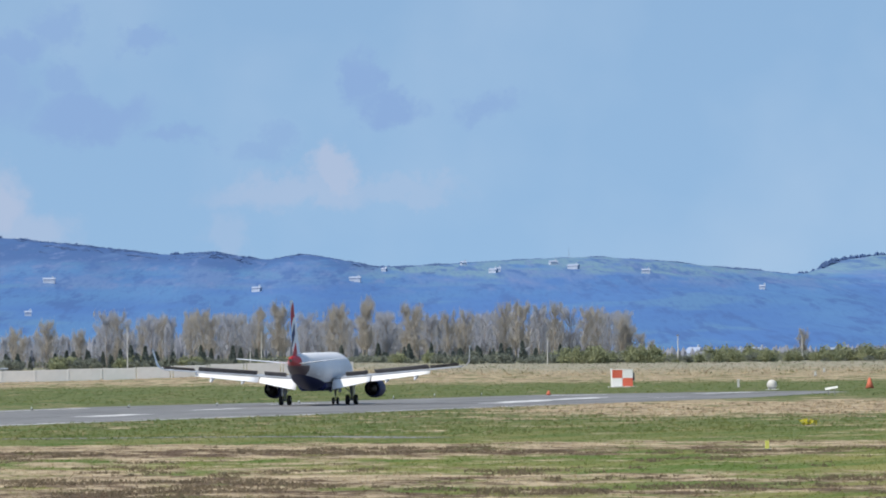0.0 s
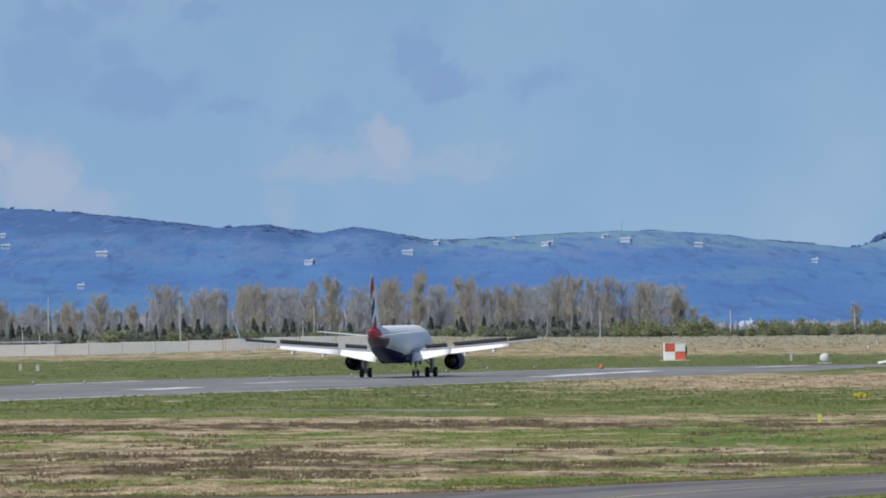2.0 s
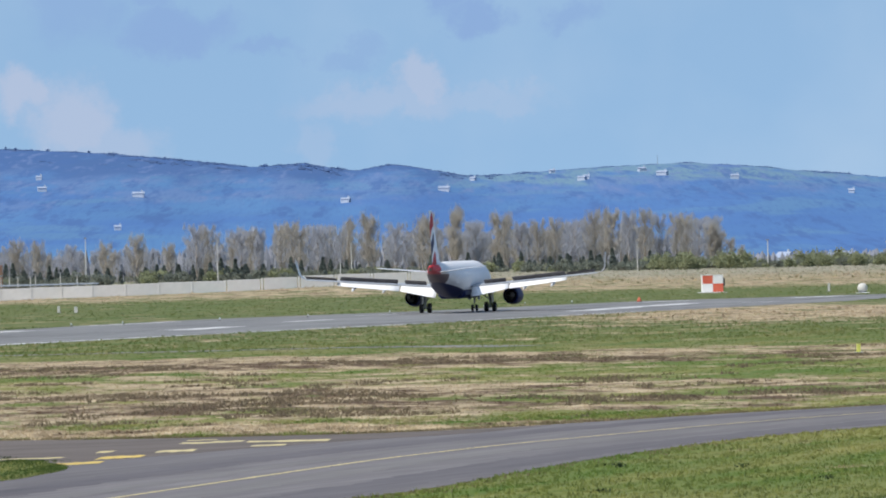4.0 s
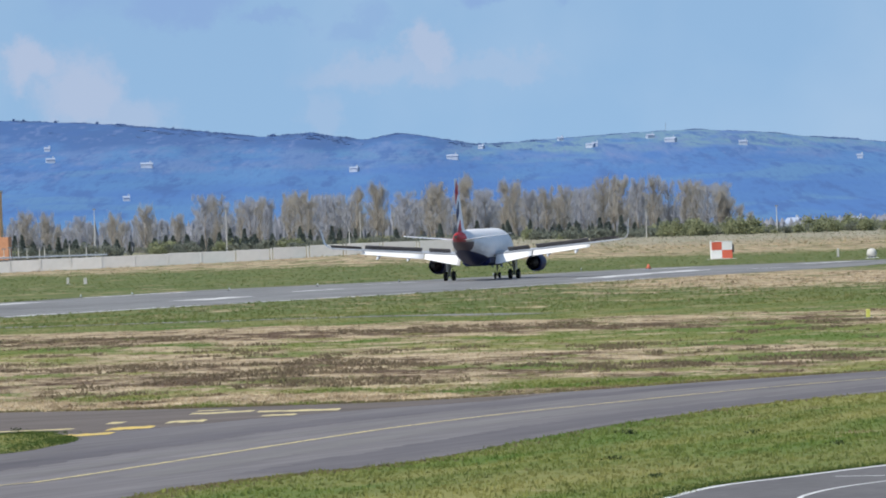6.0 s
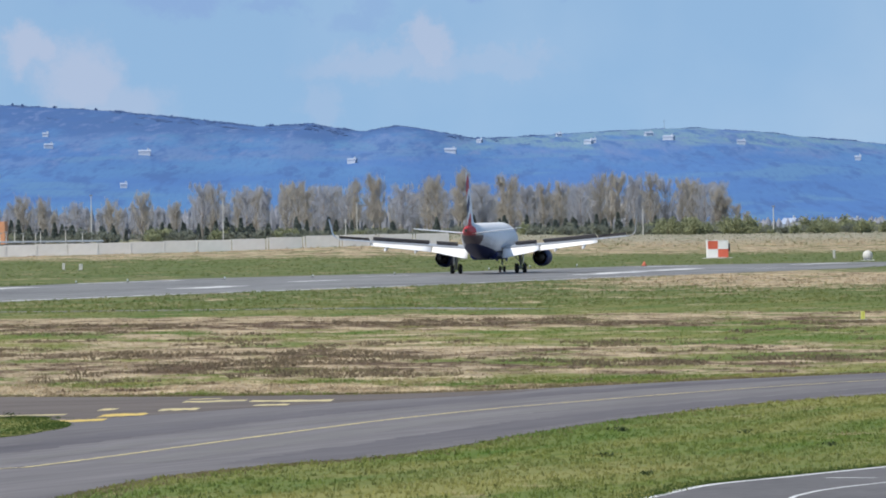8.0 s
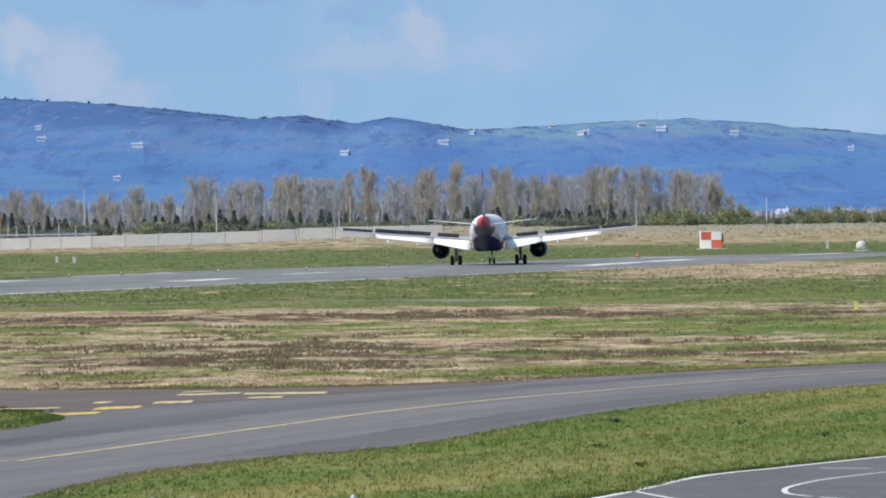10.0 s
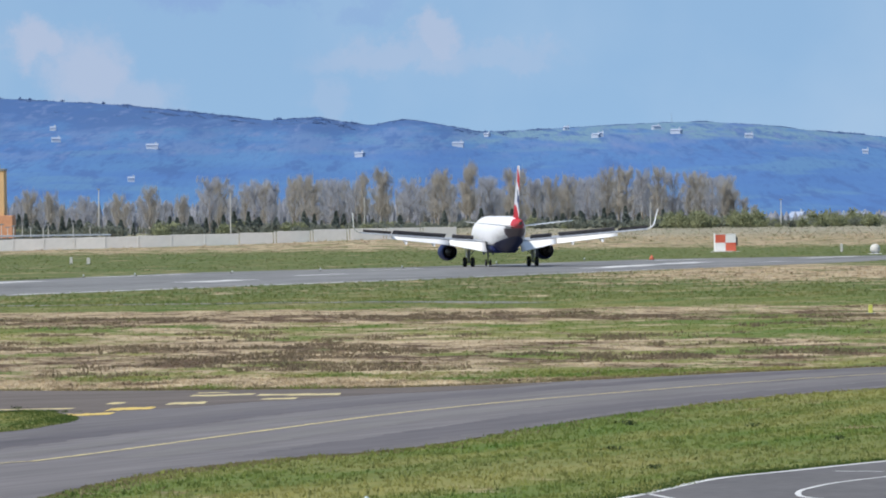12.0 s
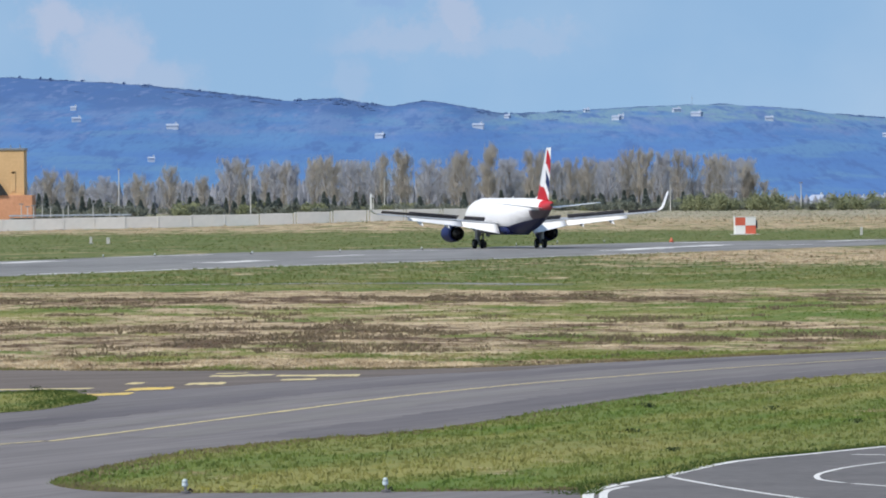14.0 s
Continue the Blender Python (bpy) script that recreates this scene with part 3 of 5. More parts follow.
def build_hill():
    xs = np.linspace(-1300, 1300, 261)
    ds = np.linspace(2600, 4500, 60)
    verts = [(x, d, hill_height(x, d)) for d in ds for x in xs]
    w = len(xs)
    faces = [(j * w + i, j * w + i + 1, (j + 1) * w + i + 1, (j + 1) * w + i) for j in range(len(ds) - 1) for i in range(w - 1)]
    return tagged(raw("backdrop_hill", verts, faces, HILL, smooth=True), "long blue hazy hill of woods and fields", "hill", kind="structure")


build_hill()


def lump(verts, faces, x, y, z, wide, high, rng):
    """A small irregular tree clump, joined to the far woods."""
    n, base = 6, len(verts)
    verts.append((x, y, z - 0.5))
    for k, (r, hh) in enumerate(((1.0, -.15), (.85, .55))):
        for i in range(n):
            an = 2 * math.pi * (i + .5 * k) / n
            q = wide * r * rng.uniform(.7, 1.15)
            verts.append((x + q * math.cos(an), y + q * math.sin(an), z + high * hh * rng.uniform(.85, 1.1)))
    verts.append((x, y, z + high))
    t = base + 1 + 2 * n
    for i in range(n):
        j = (i + 1) % n
        faces.append((base, base + 1 + j, base + 1 + i))
        faces.append((base + 1 + i, base + 1 + j, base + 1 + n + j, base + 1 + n + i))
        faces.append((base + 1 + n + i, base + 1 + n + j, t))


def far_woods():
    rng = random.Random(4)
    verts, faces = [], []
    # along the crest: an uneven unbroken hedge with taller groups and a few single trees
    tall = ((-300, 12, 1.9, 9), (-230, 55, 1.0, 60), (-60, 65, .9, 70), (20, 30, 1.1, 26), (75, 10, 1.7, 7), (880, 60, 2.4, 80), (720, 30, 1.2, 26), (850, 30, 2.4, 34))
    for k in range(3000):
        a = rng.uniform(-1100, 1250)
        x = a * HILL_D / F
        d = HILL_D - rng.uniform(0, 30)
        high = .35 + .9 * max(0.0, noise.noise((x * .09, 2.0, 8.0)) + .25)
        lump(verts, faces, x, d, hill_height(x, d) - .35, rng.uniform(.5, 1.3), high * rng.uniform(.6, 1.2), rng)
    for a, half, high, count in tall:
        for k in range(count):
            x = (a + rng.gauss(0, half * .45)) * HILL_D / F
            d = HILL_D - rng.uniform(0, 30)
            lump(verts, faces, x, d, hill_height(x, d) - .5, rng.uniform(.8, 1.9), high * rng.uniform(.5, 1.15), rng)
    for a, high in ((-790, 1.5), (-752, 1.7), (-735, 1.2), (-676, 1.2), (-604, 1.2), (-470, 1.0)):
        x = a * HILL_D / F
        lump(verts, faces, x, HILL_D - 6, hill_height(x, HILL_D - 6) - .2, .35, high * .6, rng)
        for j in range(4):
            lump(verts, faces, x + rng.gauss(0, .5), HILL_D - 6, hill_height(x, HILL_D - 6) + high * rng.uniform(.2, .5), rng.uniform(.3, .7), high * rng.uniform(.3, .6), rng)
    # broad low canopy on the wooded side
    for k in range(4200):
        a, t = rng.uniform(-1000, 1100), rng.random()
        d = 4285 - 330 * t ** 1.5
        x = a * d / F
        if noise.noise((x * .016, d * .0045, 5.2)) + .5 * noise.noise((x * .05, d * .014, 2.2)) < (.02 if a < 60 else .3) + .3 * t:
            continue
        lump(verts, faces, x, d, hill_height(x, d) - .5, rng.uniform(1.6, 3.4), rng.uniform(.5, 1.1), rng)
    return tagged(raw("far_woods", verts, faces, FAR_WOOD), "far hedges and copses on the hill, coloured haze-blue", "woods", kind="stuff")


far_woods()


def far_house(w, d, h, gable, windows, big=False):
    """A small pale house: walls with window holes set in, a pitched roof and a chimney."""
    top = new("far_house")
    tagged(top, "far white-rendered house with a grey roof on the hillside", "house", "houses on the hill")
    bm = bmesh.new()
    box(bm, -w / 2, w / 2, -d / 2, d / 2, -1.5, h)
    link("wall", bm, HOUSE_WALL, top)
    bm = bmesh.new()
    e = .25
    pts = [(-w / 2 - e, -d / 2 - e, h), (w / 2 + e, -d / 2 - e, h), (w / 2 + e, d / 2 + e, h), (-w / 2 - e, d / 2 + e, h), (-w / 2 - e, 0, h + gable), (w / 2 + e, 0, h + gable)]
    v = [bm.verts.new(p) for p in pts]
    for f in ((0, 1, 5, 4), (2, 3, 4, 5), (0, 4, 3), (1, 2, 5), (3, 2, 1, 0)):
        bm.faces.new([v[i] for i in f])
    roof = link("roof", bm, HOUSE_ROOF, top)
    bm = bmesh.new()
    box(bm, w * .25, w * .25 + .6, -.3, .3, h + gable * .5, h + gable + .7)
    link("chimney", bm, HOUSE_WALL, roof)
    for k in range(windows):
        x = -w / 2 + w * (k + .5) / windows
        bm = bmesh.new()
        box(bm, x - .4, x + .4, -d / 2 - .03, -d / 2 + .05, h * .45, h * .8)
        link("window", bm, WINDOW_DARK, top)
    return top


def place_houses():
    protos = [far_house(3.8, 3.2, 1.5, .7, 2), far_house(5.2, 3.4, 1.6, .8, 3), far_house(2.6, 2.6, 1.4, .7, 1)]
    spots = [(-520, 110, 1), (21, 106, 1), (-153, 90, 0), (213, 133, 2), (266, 119, 0), (274, 121, 2), (372, 132, 0), (408, 124, 1), (536, 115, 0), (-558, 52, 2), (73, 123, 2), (742, 84, 2), (-690, 124, 0), (-695, 144, 2)]
    used = set()
    rng = random.Random(9)
    for a, b, kind in spots:
        # walk up the slope until the ground meets the line of sight
        d = 2650.0
        while d < 4290 and (hill_height(a * d / F, d) - EYE[2]) / d * F < b - 3:
            d += 5
        x = a * d / F
        m = pose(x, d, hill_height(x, d), 0, 0, rng.uniform(-25, 25))
        if kind in used:
            copy_thing(protos[kind], m)
        else:
            protos[kind].matrix_basis = m
            used.add(kind)


place_houses()

# ================= trees and shrubs =================


def tree_kind(name, seed, high, wide, twig_mat, label, density=1.0, low=0.22):
    """A tall bare-branched tree: tapered trunk with limbs, and a crown of fine upright twigs with gaps."""
    rng = random.Random(seed)
    top = new(name)
    tagged(top, label, "tree", "tree row behind the airfield")
    bm = bmesh.new()
    bend = [(rng.uniform(-.3, .3), rng.uniform(-.3, .3)) for _ in range(6)]
    spine = [(bend[i][0] * i / 5, bend[i][1] * i / 5, high * .96 * i / 5) for i in range(6)]
    tube(bm, spine, [.30 - .26 * i / 5 for i in range(6)], 7)
    tips = []
    for k in range(int(30 * density)):
        z = high * rng.uniform(low, .86)
        t = z / high
        an = rng.uniform(0, 6.283)
        reach = wide * (1 - abs(t - .5) * 1.0) * rng.uniform(.55, 1.05)
        rise = reach * rng.uniform(.9, 2.0)
        p0 = Vector((0, 0, z))
        p1 = p0 + Vector((math.cos(an) * reach * .55, math.sin(an) * reach * .55, rise * .45))
        p2 = p0 + Vector((math.cos(an) * reach, math.sin(an) * reach, min(rise, high * 1.0 - z)))
        tube(bm, [p0, p1, p2], [.09, .055, .02], 4, cap=False)
        tips += [(p0 + p1) / 2, p1, (p1 + p2) / 2, p2, p2]
    trunk = link("trunk", bm, BARK, top, "pale grey trunk with bare limbs")
    verts, faces = [], []
    for k in range(int(1900 * density)):
        c = rng.choice(tips) + Vector((rng.gauss(0, .35), rng.gauss(0, .35), rng.gauss(0, .5)))
        ln, th = rng.uniform(.5, 1.5), rng.uniform(.025, .065)
        an = rng.uniform(0, 6.283)
        tilt = rng.uniform(-.5, .5)
        up = Vector((math.sin(tilt) * math.cos(an), math.sin(tilt) * math.sin(an), math.cos(tilt)))
        side = Vector((math.cos(an + 1.57), math.sin(an + 1.57), rng.uniform(-.3, .3))) * th
        b0 = len(verts)
        verts += [tuple(c - side), tuple(c + side), tuple(c + up * ln + side * .4), tuple(c + up * ln - side * .4)]
        faces.append((b0, b0 + 1, b0 + 2, b0 + 3))
    raw("crown", verts, faces, twig_mat, top)
    return top


def bush_kind(name, seed, high, wide, mat, label, category="shrub", cone=False, count=520):
    """A shrub or young conifer of many small leaf clumps round a short stem."""
    rng = random.Random(seed)
    top = new(name)
    tagged(top, label, category, "undergrowth behind the airfield wall")
    bm = bmesh.new()
    tube(bm, [(0, 0, 0), (.05, 0, high * .4), (0, .05, high * .85)], [.14, .10, .03], 6)
    for k in range(5):
        an = rng.uniform(0, 6.283)
        tube(bm, [(0, 0, high * .2), (math.cos(an) * wide * .6, math.sin(an) * wide * .6, high * .55)], [.06, .02], 4, cap=False)
    link("stem", bm, BARK, top)
    blobs = [(rng.gauss(0, wide * .42), rng.gauss(0, wide * .42), high * rng.uniform(.25, .85), rng.uniform(.25, .5)) for _ in range(9)]
    verts, faces = [], []
    for k in range(count):
        if cone:
            t = rng.random() ** .8
            r = wide * (1 - t) * rng.uniform(.5, 1.0) + .08
            an = rng.uniform(0, 6.283)
            c = Vector((r * math.cos(an), r * math.sin(an), high * (t * .93 + .05)))
        else:
            bx, by, bz, br = rng.choice(blobs)
            c = Vector((bx + rng.gauss(0, wide * br * .55), by + rng.gauss(0, wide * br * .55), max(.1, bz + rng.gauss(0, high * .14))))
        s = rng.uniform(.16, .42)
        n = Vector((rng.gauss(0, 1), rng.gauss(0, 1), rng.gauss(0, 1))).normalized()
        u = n.orthogonal().normalized() * s
        w = n.cross(u).normalized() * s * rng.uniform(.5, 1)
        b0 = len(verts)
        verts += [tuple(c - u), tuple(c + w), tuple(c + u), tuple(c - w)]
        faces.append((b0, b0 + 1, b0 + 2, b0 + 3))
    raw("crown", verts, faces, mat, top)
    return top


def scatter(protos, spots):
    """Each spot: kind, x, y, turn, scale. The first of a kind moves, the others are copies."""
    used = set()
    for k, x, y, turn, size in spots:
        m = pose(x, y, 0, 0, 0, turn)
        ob = protos[k]
        if k in used:
            ob = copy_thing(ob, m)
        else:
            ob.matrix_basis = m
            used.add(k)
        ob.scale = (size, size, size)


TREE_D = 2200.0
TALL = "tall bare spring tree with brown budding twigs"
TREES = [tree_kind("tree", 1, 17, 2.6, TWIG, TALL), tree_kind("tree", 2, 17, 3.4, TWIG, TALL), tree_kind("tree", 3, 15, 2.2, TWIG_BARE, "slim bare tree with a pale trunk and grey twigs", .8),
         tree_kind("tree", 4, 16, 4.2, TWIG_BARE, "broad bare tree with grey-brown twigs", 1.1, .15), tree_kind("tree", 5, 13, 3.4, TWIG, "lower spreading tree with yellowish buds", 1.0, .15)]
HEIGHTS = (17, 17, 15, 16, 13)


def plant_trees():
    rng = random.Random(21)
    tops = [(-736, 30, 4), (-700, 26, 4), (-640, 20, 3), (-580, 22, 4), (-526, 33, 4), (-466, 17, 4), (-420, 48, 3), (-400, 46, 1), (-341, 34, 3), (-310, 26, 2), (-270, 46, 1), (-250, 50, 1), (-205, 40, 3), (-151, 58, 0),
            (-116, 66, 0), (-106, 60, 0), (-66, 42, 3), (-20, 50, 1), (-6, 56, 1), (34, 73, 0), (40, 66, 0), (75, 40, 3), (114, 60, 0), (125, 55, 1), (155, 42, 2), (184, 42, 1), (215, 44, 1), (250, 40, 3), (285, 55, 1), (304, 63, 0), (318, 60, 0),
            (345, 56, 2), (374, 55, 1), (400, 46, 3), (430, 46, 1), (448, 46, 1), (470, 36, 3), (490, 28, 4), (508, 14, 4), (524, 2, 4), (812, 5, 4), (545, -10, 4)]
    spots = []
    for a, b, k in tops:
        d = TREE_D + rng.uniform(-25, 25)
        spots.append((k, a * d / F, d, rng.uniform(0, 360), (EYE[2] + b * d / F) / HEIGHTS[k]))
    for i in range(115):
        a = rng.uniform(-860, 500)
        d = TREE_D + rng.uniform(30, 160)
        b = rng.uniform(8, 30) + (14 if a > -430 else -8)
        k = rng.choice((2, 2, 3, 3, 1))
        spots.append((k, a * d / F, d, rng.uniform(0, 360), (EYE[2] + b * d / F) / HEIGHTS[k]))
    for i in range(170):
        a = rng.uniform(-900, 470)
        d = TREE_D + rng.uniform(130, 260)
        b = rng.uniform(-12, 18) + (10 if a > -430 else -4)
        k = rng.choice((2, 3, 3, 4))
        spots.append((k, a * d / F, d, rng.uniform(0, 360), (EYE[2] + b * d / F) / HEIGHTS[k]))
    scatter(TREES, spots)


plant_trees()

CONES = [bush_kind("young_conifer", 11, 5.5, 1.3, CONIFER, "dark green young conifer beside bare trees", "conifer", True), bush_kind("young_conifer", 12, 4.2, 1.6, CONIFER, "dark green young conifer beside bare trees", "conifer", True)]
BUSHES = [bush_kind("shrub", 13, 3.6, 3.0, SHRUB, "light green spring shrub behind the airfield wall"), bush_kind("shrub", 14, 3.0, 2.6, SHRUB_DARK, "dark olive shrub behind the airfield wall"),
          bush_kind("shrub", 15, 4.4, 3.2, SHRUB, "tall yellow-green spring shrub", count=700), bush_kind("shrub", 16, 3.4, 4.2, SHRUB_DARK, "broad dark shrub behind the airfield wall", count=700)]


def plant_bushes():
    rng = random.Random(33)
    cones, low = [], []
    for i in range(105):
        a = rng.uniform(-830, 480)
        d = TREE_D - rng.uniform(10, 60)
        cones.append((rng.randrange(2), a * d / F, d, rng.uniform(0, 360), rng.uniform(.65, 1.2)))
    for i in range(170):
        a = rng.uniform(-880, 560)
        d = TREE_D - rng.uniform(20, 110)
        low.append((rng.choice((0, 1, 1, 3)), a * d / F, d, rng.uniform(0, 360), rng.uniform(.55, 1.0)))
    for i in range(95):
        a = rng.uniform(540, 1080)
        d = TREE_D - rng.uniform(60, 190)
        k = 2 if 640 < a < 720 and rng.random() < .7 else rng.choice((0, 1, 3, 3, 2))
        low.append((k, a * d / F, d, rng.uniform(0, 360), rng.uniform(.6, 1.0) * (.75 if a < 630 else 1)))
    # pale willow scrub before the end of the tree row
    for i in range(16):
        a = rng.uniform(350, 560)
        d = TREE_D - rng.uniform(110, 170)
        low.append((2, a * d / F, d, rng.uniform(0, 360), rng.uniform(.7, 1.05)))
    scatter(CONES, cones)
    scatter(BUSHES, low)


plant_bushes()


def thicket():
    """Scrub coloured haze-grey, closing the view between the trees."""
    rng = random.Random(71)
    verts, faces = [], []
    for k in range(1500):
        a = rng.uniform(-960, 500) if k % 5 else rng.uniform(480, 1080)
        d = rng.uniform(2400, 2470)
        top = rng.uniform(5.5, 10.5) if a < 440 else rng.uniform(2.5, 4.5)
        lump(verts, faces, a * d / F, d, 0, rng.uniform(.5, 1.5), top, rng)
    tagged(raw("far_thicket", verts, faces, THICKET), "haze-grey leafless thicket behind the tree row", "thicket", kind="stuff")


thicket()

# ================= airliner =================
# own space: y ahead, x to the right wing, z up; the origin lies on the ground between the main wheels


def fuselage_ring(y):
    """Half width, half height and centre height of the hull at y."""
    nose, tail = 17.7, -19.7
    if y > 11.5:
        s = (nose - y) / (nose - 11.5)
        k = max(1 - (1 - s) ** 2.1, 0.0) ** .55
        return 1.975 * k, 2.05 * k, 3.84 - .55 * (1 - s) ** 1.6
    if y > -6.5:
        return 1.975, 2.10, 3.84
    s = (y + 6.5) / (tail + 6.5)
    k = 1 - .88 * s ** 1.45
    return 1.975 * (1 - .90 * s ** 1.6), 2.10 * k, 3.84 + 1.42 * s ** 1.35


def build_fuselage(top):
    ys = np.concatenate([np.linspace(17.7, 11.5, 16), np.linspace(11, -6, 24), np.linspace(-6.5, -19.7, 34)])
    sides = 56
    bm = bmesh.new()
    rings = []
    for y in ys:
        rx, rz, zc = fuselage_ring(y)
        rx, rz = max(rx, .03), max(rz, .03)
        rings.append([bm.verts.new((rx * math.sin(2 * math.pi * k / sides), y, zc + rz * math.cos(2 * math.pi * k / sides))) for k in range(sides)])
    for a, c in zip(rings, rings[1:]):
        for k in range(sides):
            bm.faces.new((a[k], c[k], c[(k + 1) % sides], a[(k + 1) % sides]))
    bm.faces.new(rings[0])
    bm.faces.new(rings[-1][::-1])
    bmesh.ops.recalc_face_normals(bm, faces=bm.faces)
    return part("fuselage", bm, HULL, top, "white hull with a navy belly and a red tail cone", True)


def aerofoil(bm, stations, cells=9, mats=None, thick=.12):
    """A wing or fin lofted through stations (leading point, trailing point, thickness ratio, normal)."""
    rings = []
    for lead, trail, tr, nrm in stations:
        lead, trail, nrm = Vector(lead), Vector(trail), Vector(nrm).normalized()
        chord = (trail - lead).length
        up, lo = [], []
        for i in range(cells + 1):
            s = .5 - .5 * math.cos(math.pi * i / cells)
            t = tr * chord * 2.6 * (.2969 * s ** .5 - .126 * s - .3516 * s * s + .2843 * s ** 3 - .1036 * s ** 4)
            p = lead.lerp(trail, s)
            up.append(p + nrm * t)
            lo.append(p - nrm * t * .8)
        rings.append([bm.verts.new(p) for p in up + lo[-2:0:-1]])
    n = len(rings[0])
    for a, c in zip(rings, rings[1:]):
        for k in range(n):
            f = bm.faces.new((a[k], a[(k + 1) % n], c[(k + 1) % n], c[k]))
            if mats:
                f.material_index = mats(f.calc_center_median())
    bm.faces.new(rings[0])
    bm.faces.new(rings[-1][::-1])
    bmesh.ops.recalc_face_normals(bm, faces=bm.faces)
    return bm


def wing_lead(x):
    return 6.3 - (x - 1.6) * .57


def wing_trail(x):
    return -1.9 if x < 6.4 else -1.9 - (x - 6.4) * .29


def wing_z(x):
    return 2.92 + x * .072 + (x / 17) ** 2 * .12


def build_wing(top, side):
    bm = bmesh.new()
    st = []
    for x in (1.2, 2.5, 4, 6.4, 9, 11.5, 14, 16, 16.9):
        st.append(((side * x, wing_lead(x), wing_z(x)), (side * x, wing_trail(x), wing_z(x) - .12), .14 - .003 * x, (0, 0, 1)))
    aerofoil(bm, st)
    wing = part("wing", bm, WING_GREY, top, "grey swept wing", True)
    # upturned tip
    bm = bmesh.new()
    st = []
    for k in range(8):
        an = radians(80 * k / 7)
        x = 16.9 + .75 * math.sin(an) + (k / 7) * .12
        z = wing_z(16.9) + .75 * (1 - math.cos(an)) + (0 if k < 7 else .0)
        y = wing_lead(16.9) - k * .13
        st.append(((side * x, y, z), (side * x, y - 1.45 + k * .03, z), .09, (-side * math.sin(an), 0, math.cos(an))))
    xb, zb, yb = 16.9 + .75 * math.sin(radians(80)) + .12, wing_z(16.9) + .75 * (1 - math.cos(radians(80))), wing_lead(16.9) - .91
    for k in range(1, 5):
        st.append(((side * (xb + .07 * k), yb - .36 * k, zb + .42 * k), (side * (xb + .07 * k), yb - 1.24 - .22 * k, zb + .42 * k), .09, (-side, 0, .15)))
    aerofoil(bm, st, 6)
    part("sharklet", bm, WHITE_PAINT, wing, "white upturned wing tip", True)
    # flaps, drooped
    for x0, x1, c0, c1 in ((2.05, 6.3, 2.15, 1.1), (6.4, 13.35, 1.12, .66)):
        bm = bmesh.new()
        st = []
        for k in range(6):
            x = x0 + (x1 - x0) * k / 5
            c = c0 + (c1 - c0) * k / 5
            y, z = wing_trail(x) + .05, wing_z(x) - .16
            an = radians(34)
            st.append(((side * x, y, z), (side * x, y - c * math.cos(an), z - c * math.sin(an)), .13, (0, -math.sin(an), math.cos(an))))
        aerofoil(bm, st, 6)
        part("flap", bm, FLAP_WHITE, wing, "white lowered landing flap", True)
    # aileron, the shade of its underside painted on in dark grey
    bm = bmesh.new()
    st = []
    for k in range(4):
        x = 13.4 + 3.4 * k / 3
        y, z = wing_trail(x) + .1, wing_z(x) - .04
        st.append(((side * x, y, z + .10), (side * x, y - .90, z + .42), .20, (0, .4, .92)))
    aerofoil(bm, st, 5)
    part("aileron", bm, DARK_GREY, wing, "raised aileron, its shade painted dark grey")
    # raised ground spoilers, their shaded backs coloured dark grey
    for x0, x1 in ((3.4, 5.9), (6.8, 8.39), (8.41, 9.98), (10.0, 11.58), (11.6, 13.2)):
        bm = bmesh.new()
        xm = (x0 + x1) / 2
        wide = (x1 - x0) / 2 * (1 if xm < 6 else 1.041) + .01
        box(bm, xm - wide, xm + wide, -.70, 0, -.03, .03, .01)
        slope = math.degrees(math.atan2(wing_z(x1) - wing_z(x0), x1 - x0))
        sweep = 0 if xm < 6 else -math.degrees(math.atan(.29))
        m = pose(xm, wing_trail(xm) + .75, wing_z(xm) + .09, 0, 0, sweep) @ pose(0, 0, 0, 0, -slope, 0) @ pose(0, 0, 0, -38, 0, 0) @ pose(-xm, 0, 0)
        if side < 0:
            m = Matrix.Diagonal((-1, 1, 1, 1)) @ m
        bmesh.ops.transform(bm, matrix=m, verts=bm.verts)
        bmesh.ops.recalc_face_normals(bm, faces=bm.faces)
        part("spoiler", bm, DARK_GREY, wing, "raised spoiler, its shade painted dark grey")
    # flap track fairings
    for x in (4.6, 8.2, 11.6):
        bm = bmesh.new()
        y, z = wing_trail(x), wing_z(x) - .45
        tube(bm, [(side * x, y + 2.2, z + .1), (side * x, y + 1.2, z - .12), (side * x, y, z - .32), (side * x, y - .55, z - .45), (side * x, y - 1.05, z - .62)], [.04, .18, .22, .16, .03], 8)
        part("flap_fairing", bm, WHITE_PAINT, wing, "", True)
    # engine
    cx, cz = side * 5.75, 1.80
    bm = bmesh.new()
    prof = [(6.7, .93), (6.85, 1.0), (6.75, 1.09), (6.2, 1.19), (5.2, 1.24), (4.0, 1.2), (3.0, 1.08), (2.45, .98), (2.45, .92), (3.2, .94)]
    rings = [[bm.verts.new((cx + r * math.cos(2 * math.pi * k / 32), y, cz + r * math.sin(2 * math.pi * k / 32))) for k in range(32)] for y, r in [(q[0], q[1] * .86) for q in prof]]
    inner = [[bm.verts.new((cx + r * math.cos(2 * math.pi * k / 32), y, cz + r * math.sin(2 * math.pi * k / 32))) for k in range(32)] for y, r in ((5.9, .77), (5.85, .02))]
    chain = inner[::-1] + rings
    for a, c in zip(chain, chain[1:]):
        for k in range(32):
            bm.faces.new((a[k], a[(k + 1) % 32], c[(k + 1) % 32], c[k]))
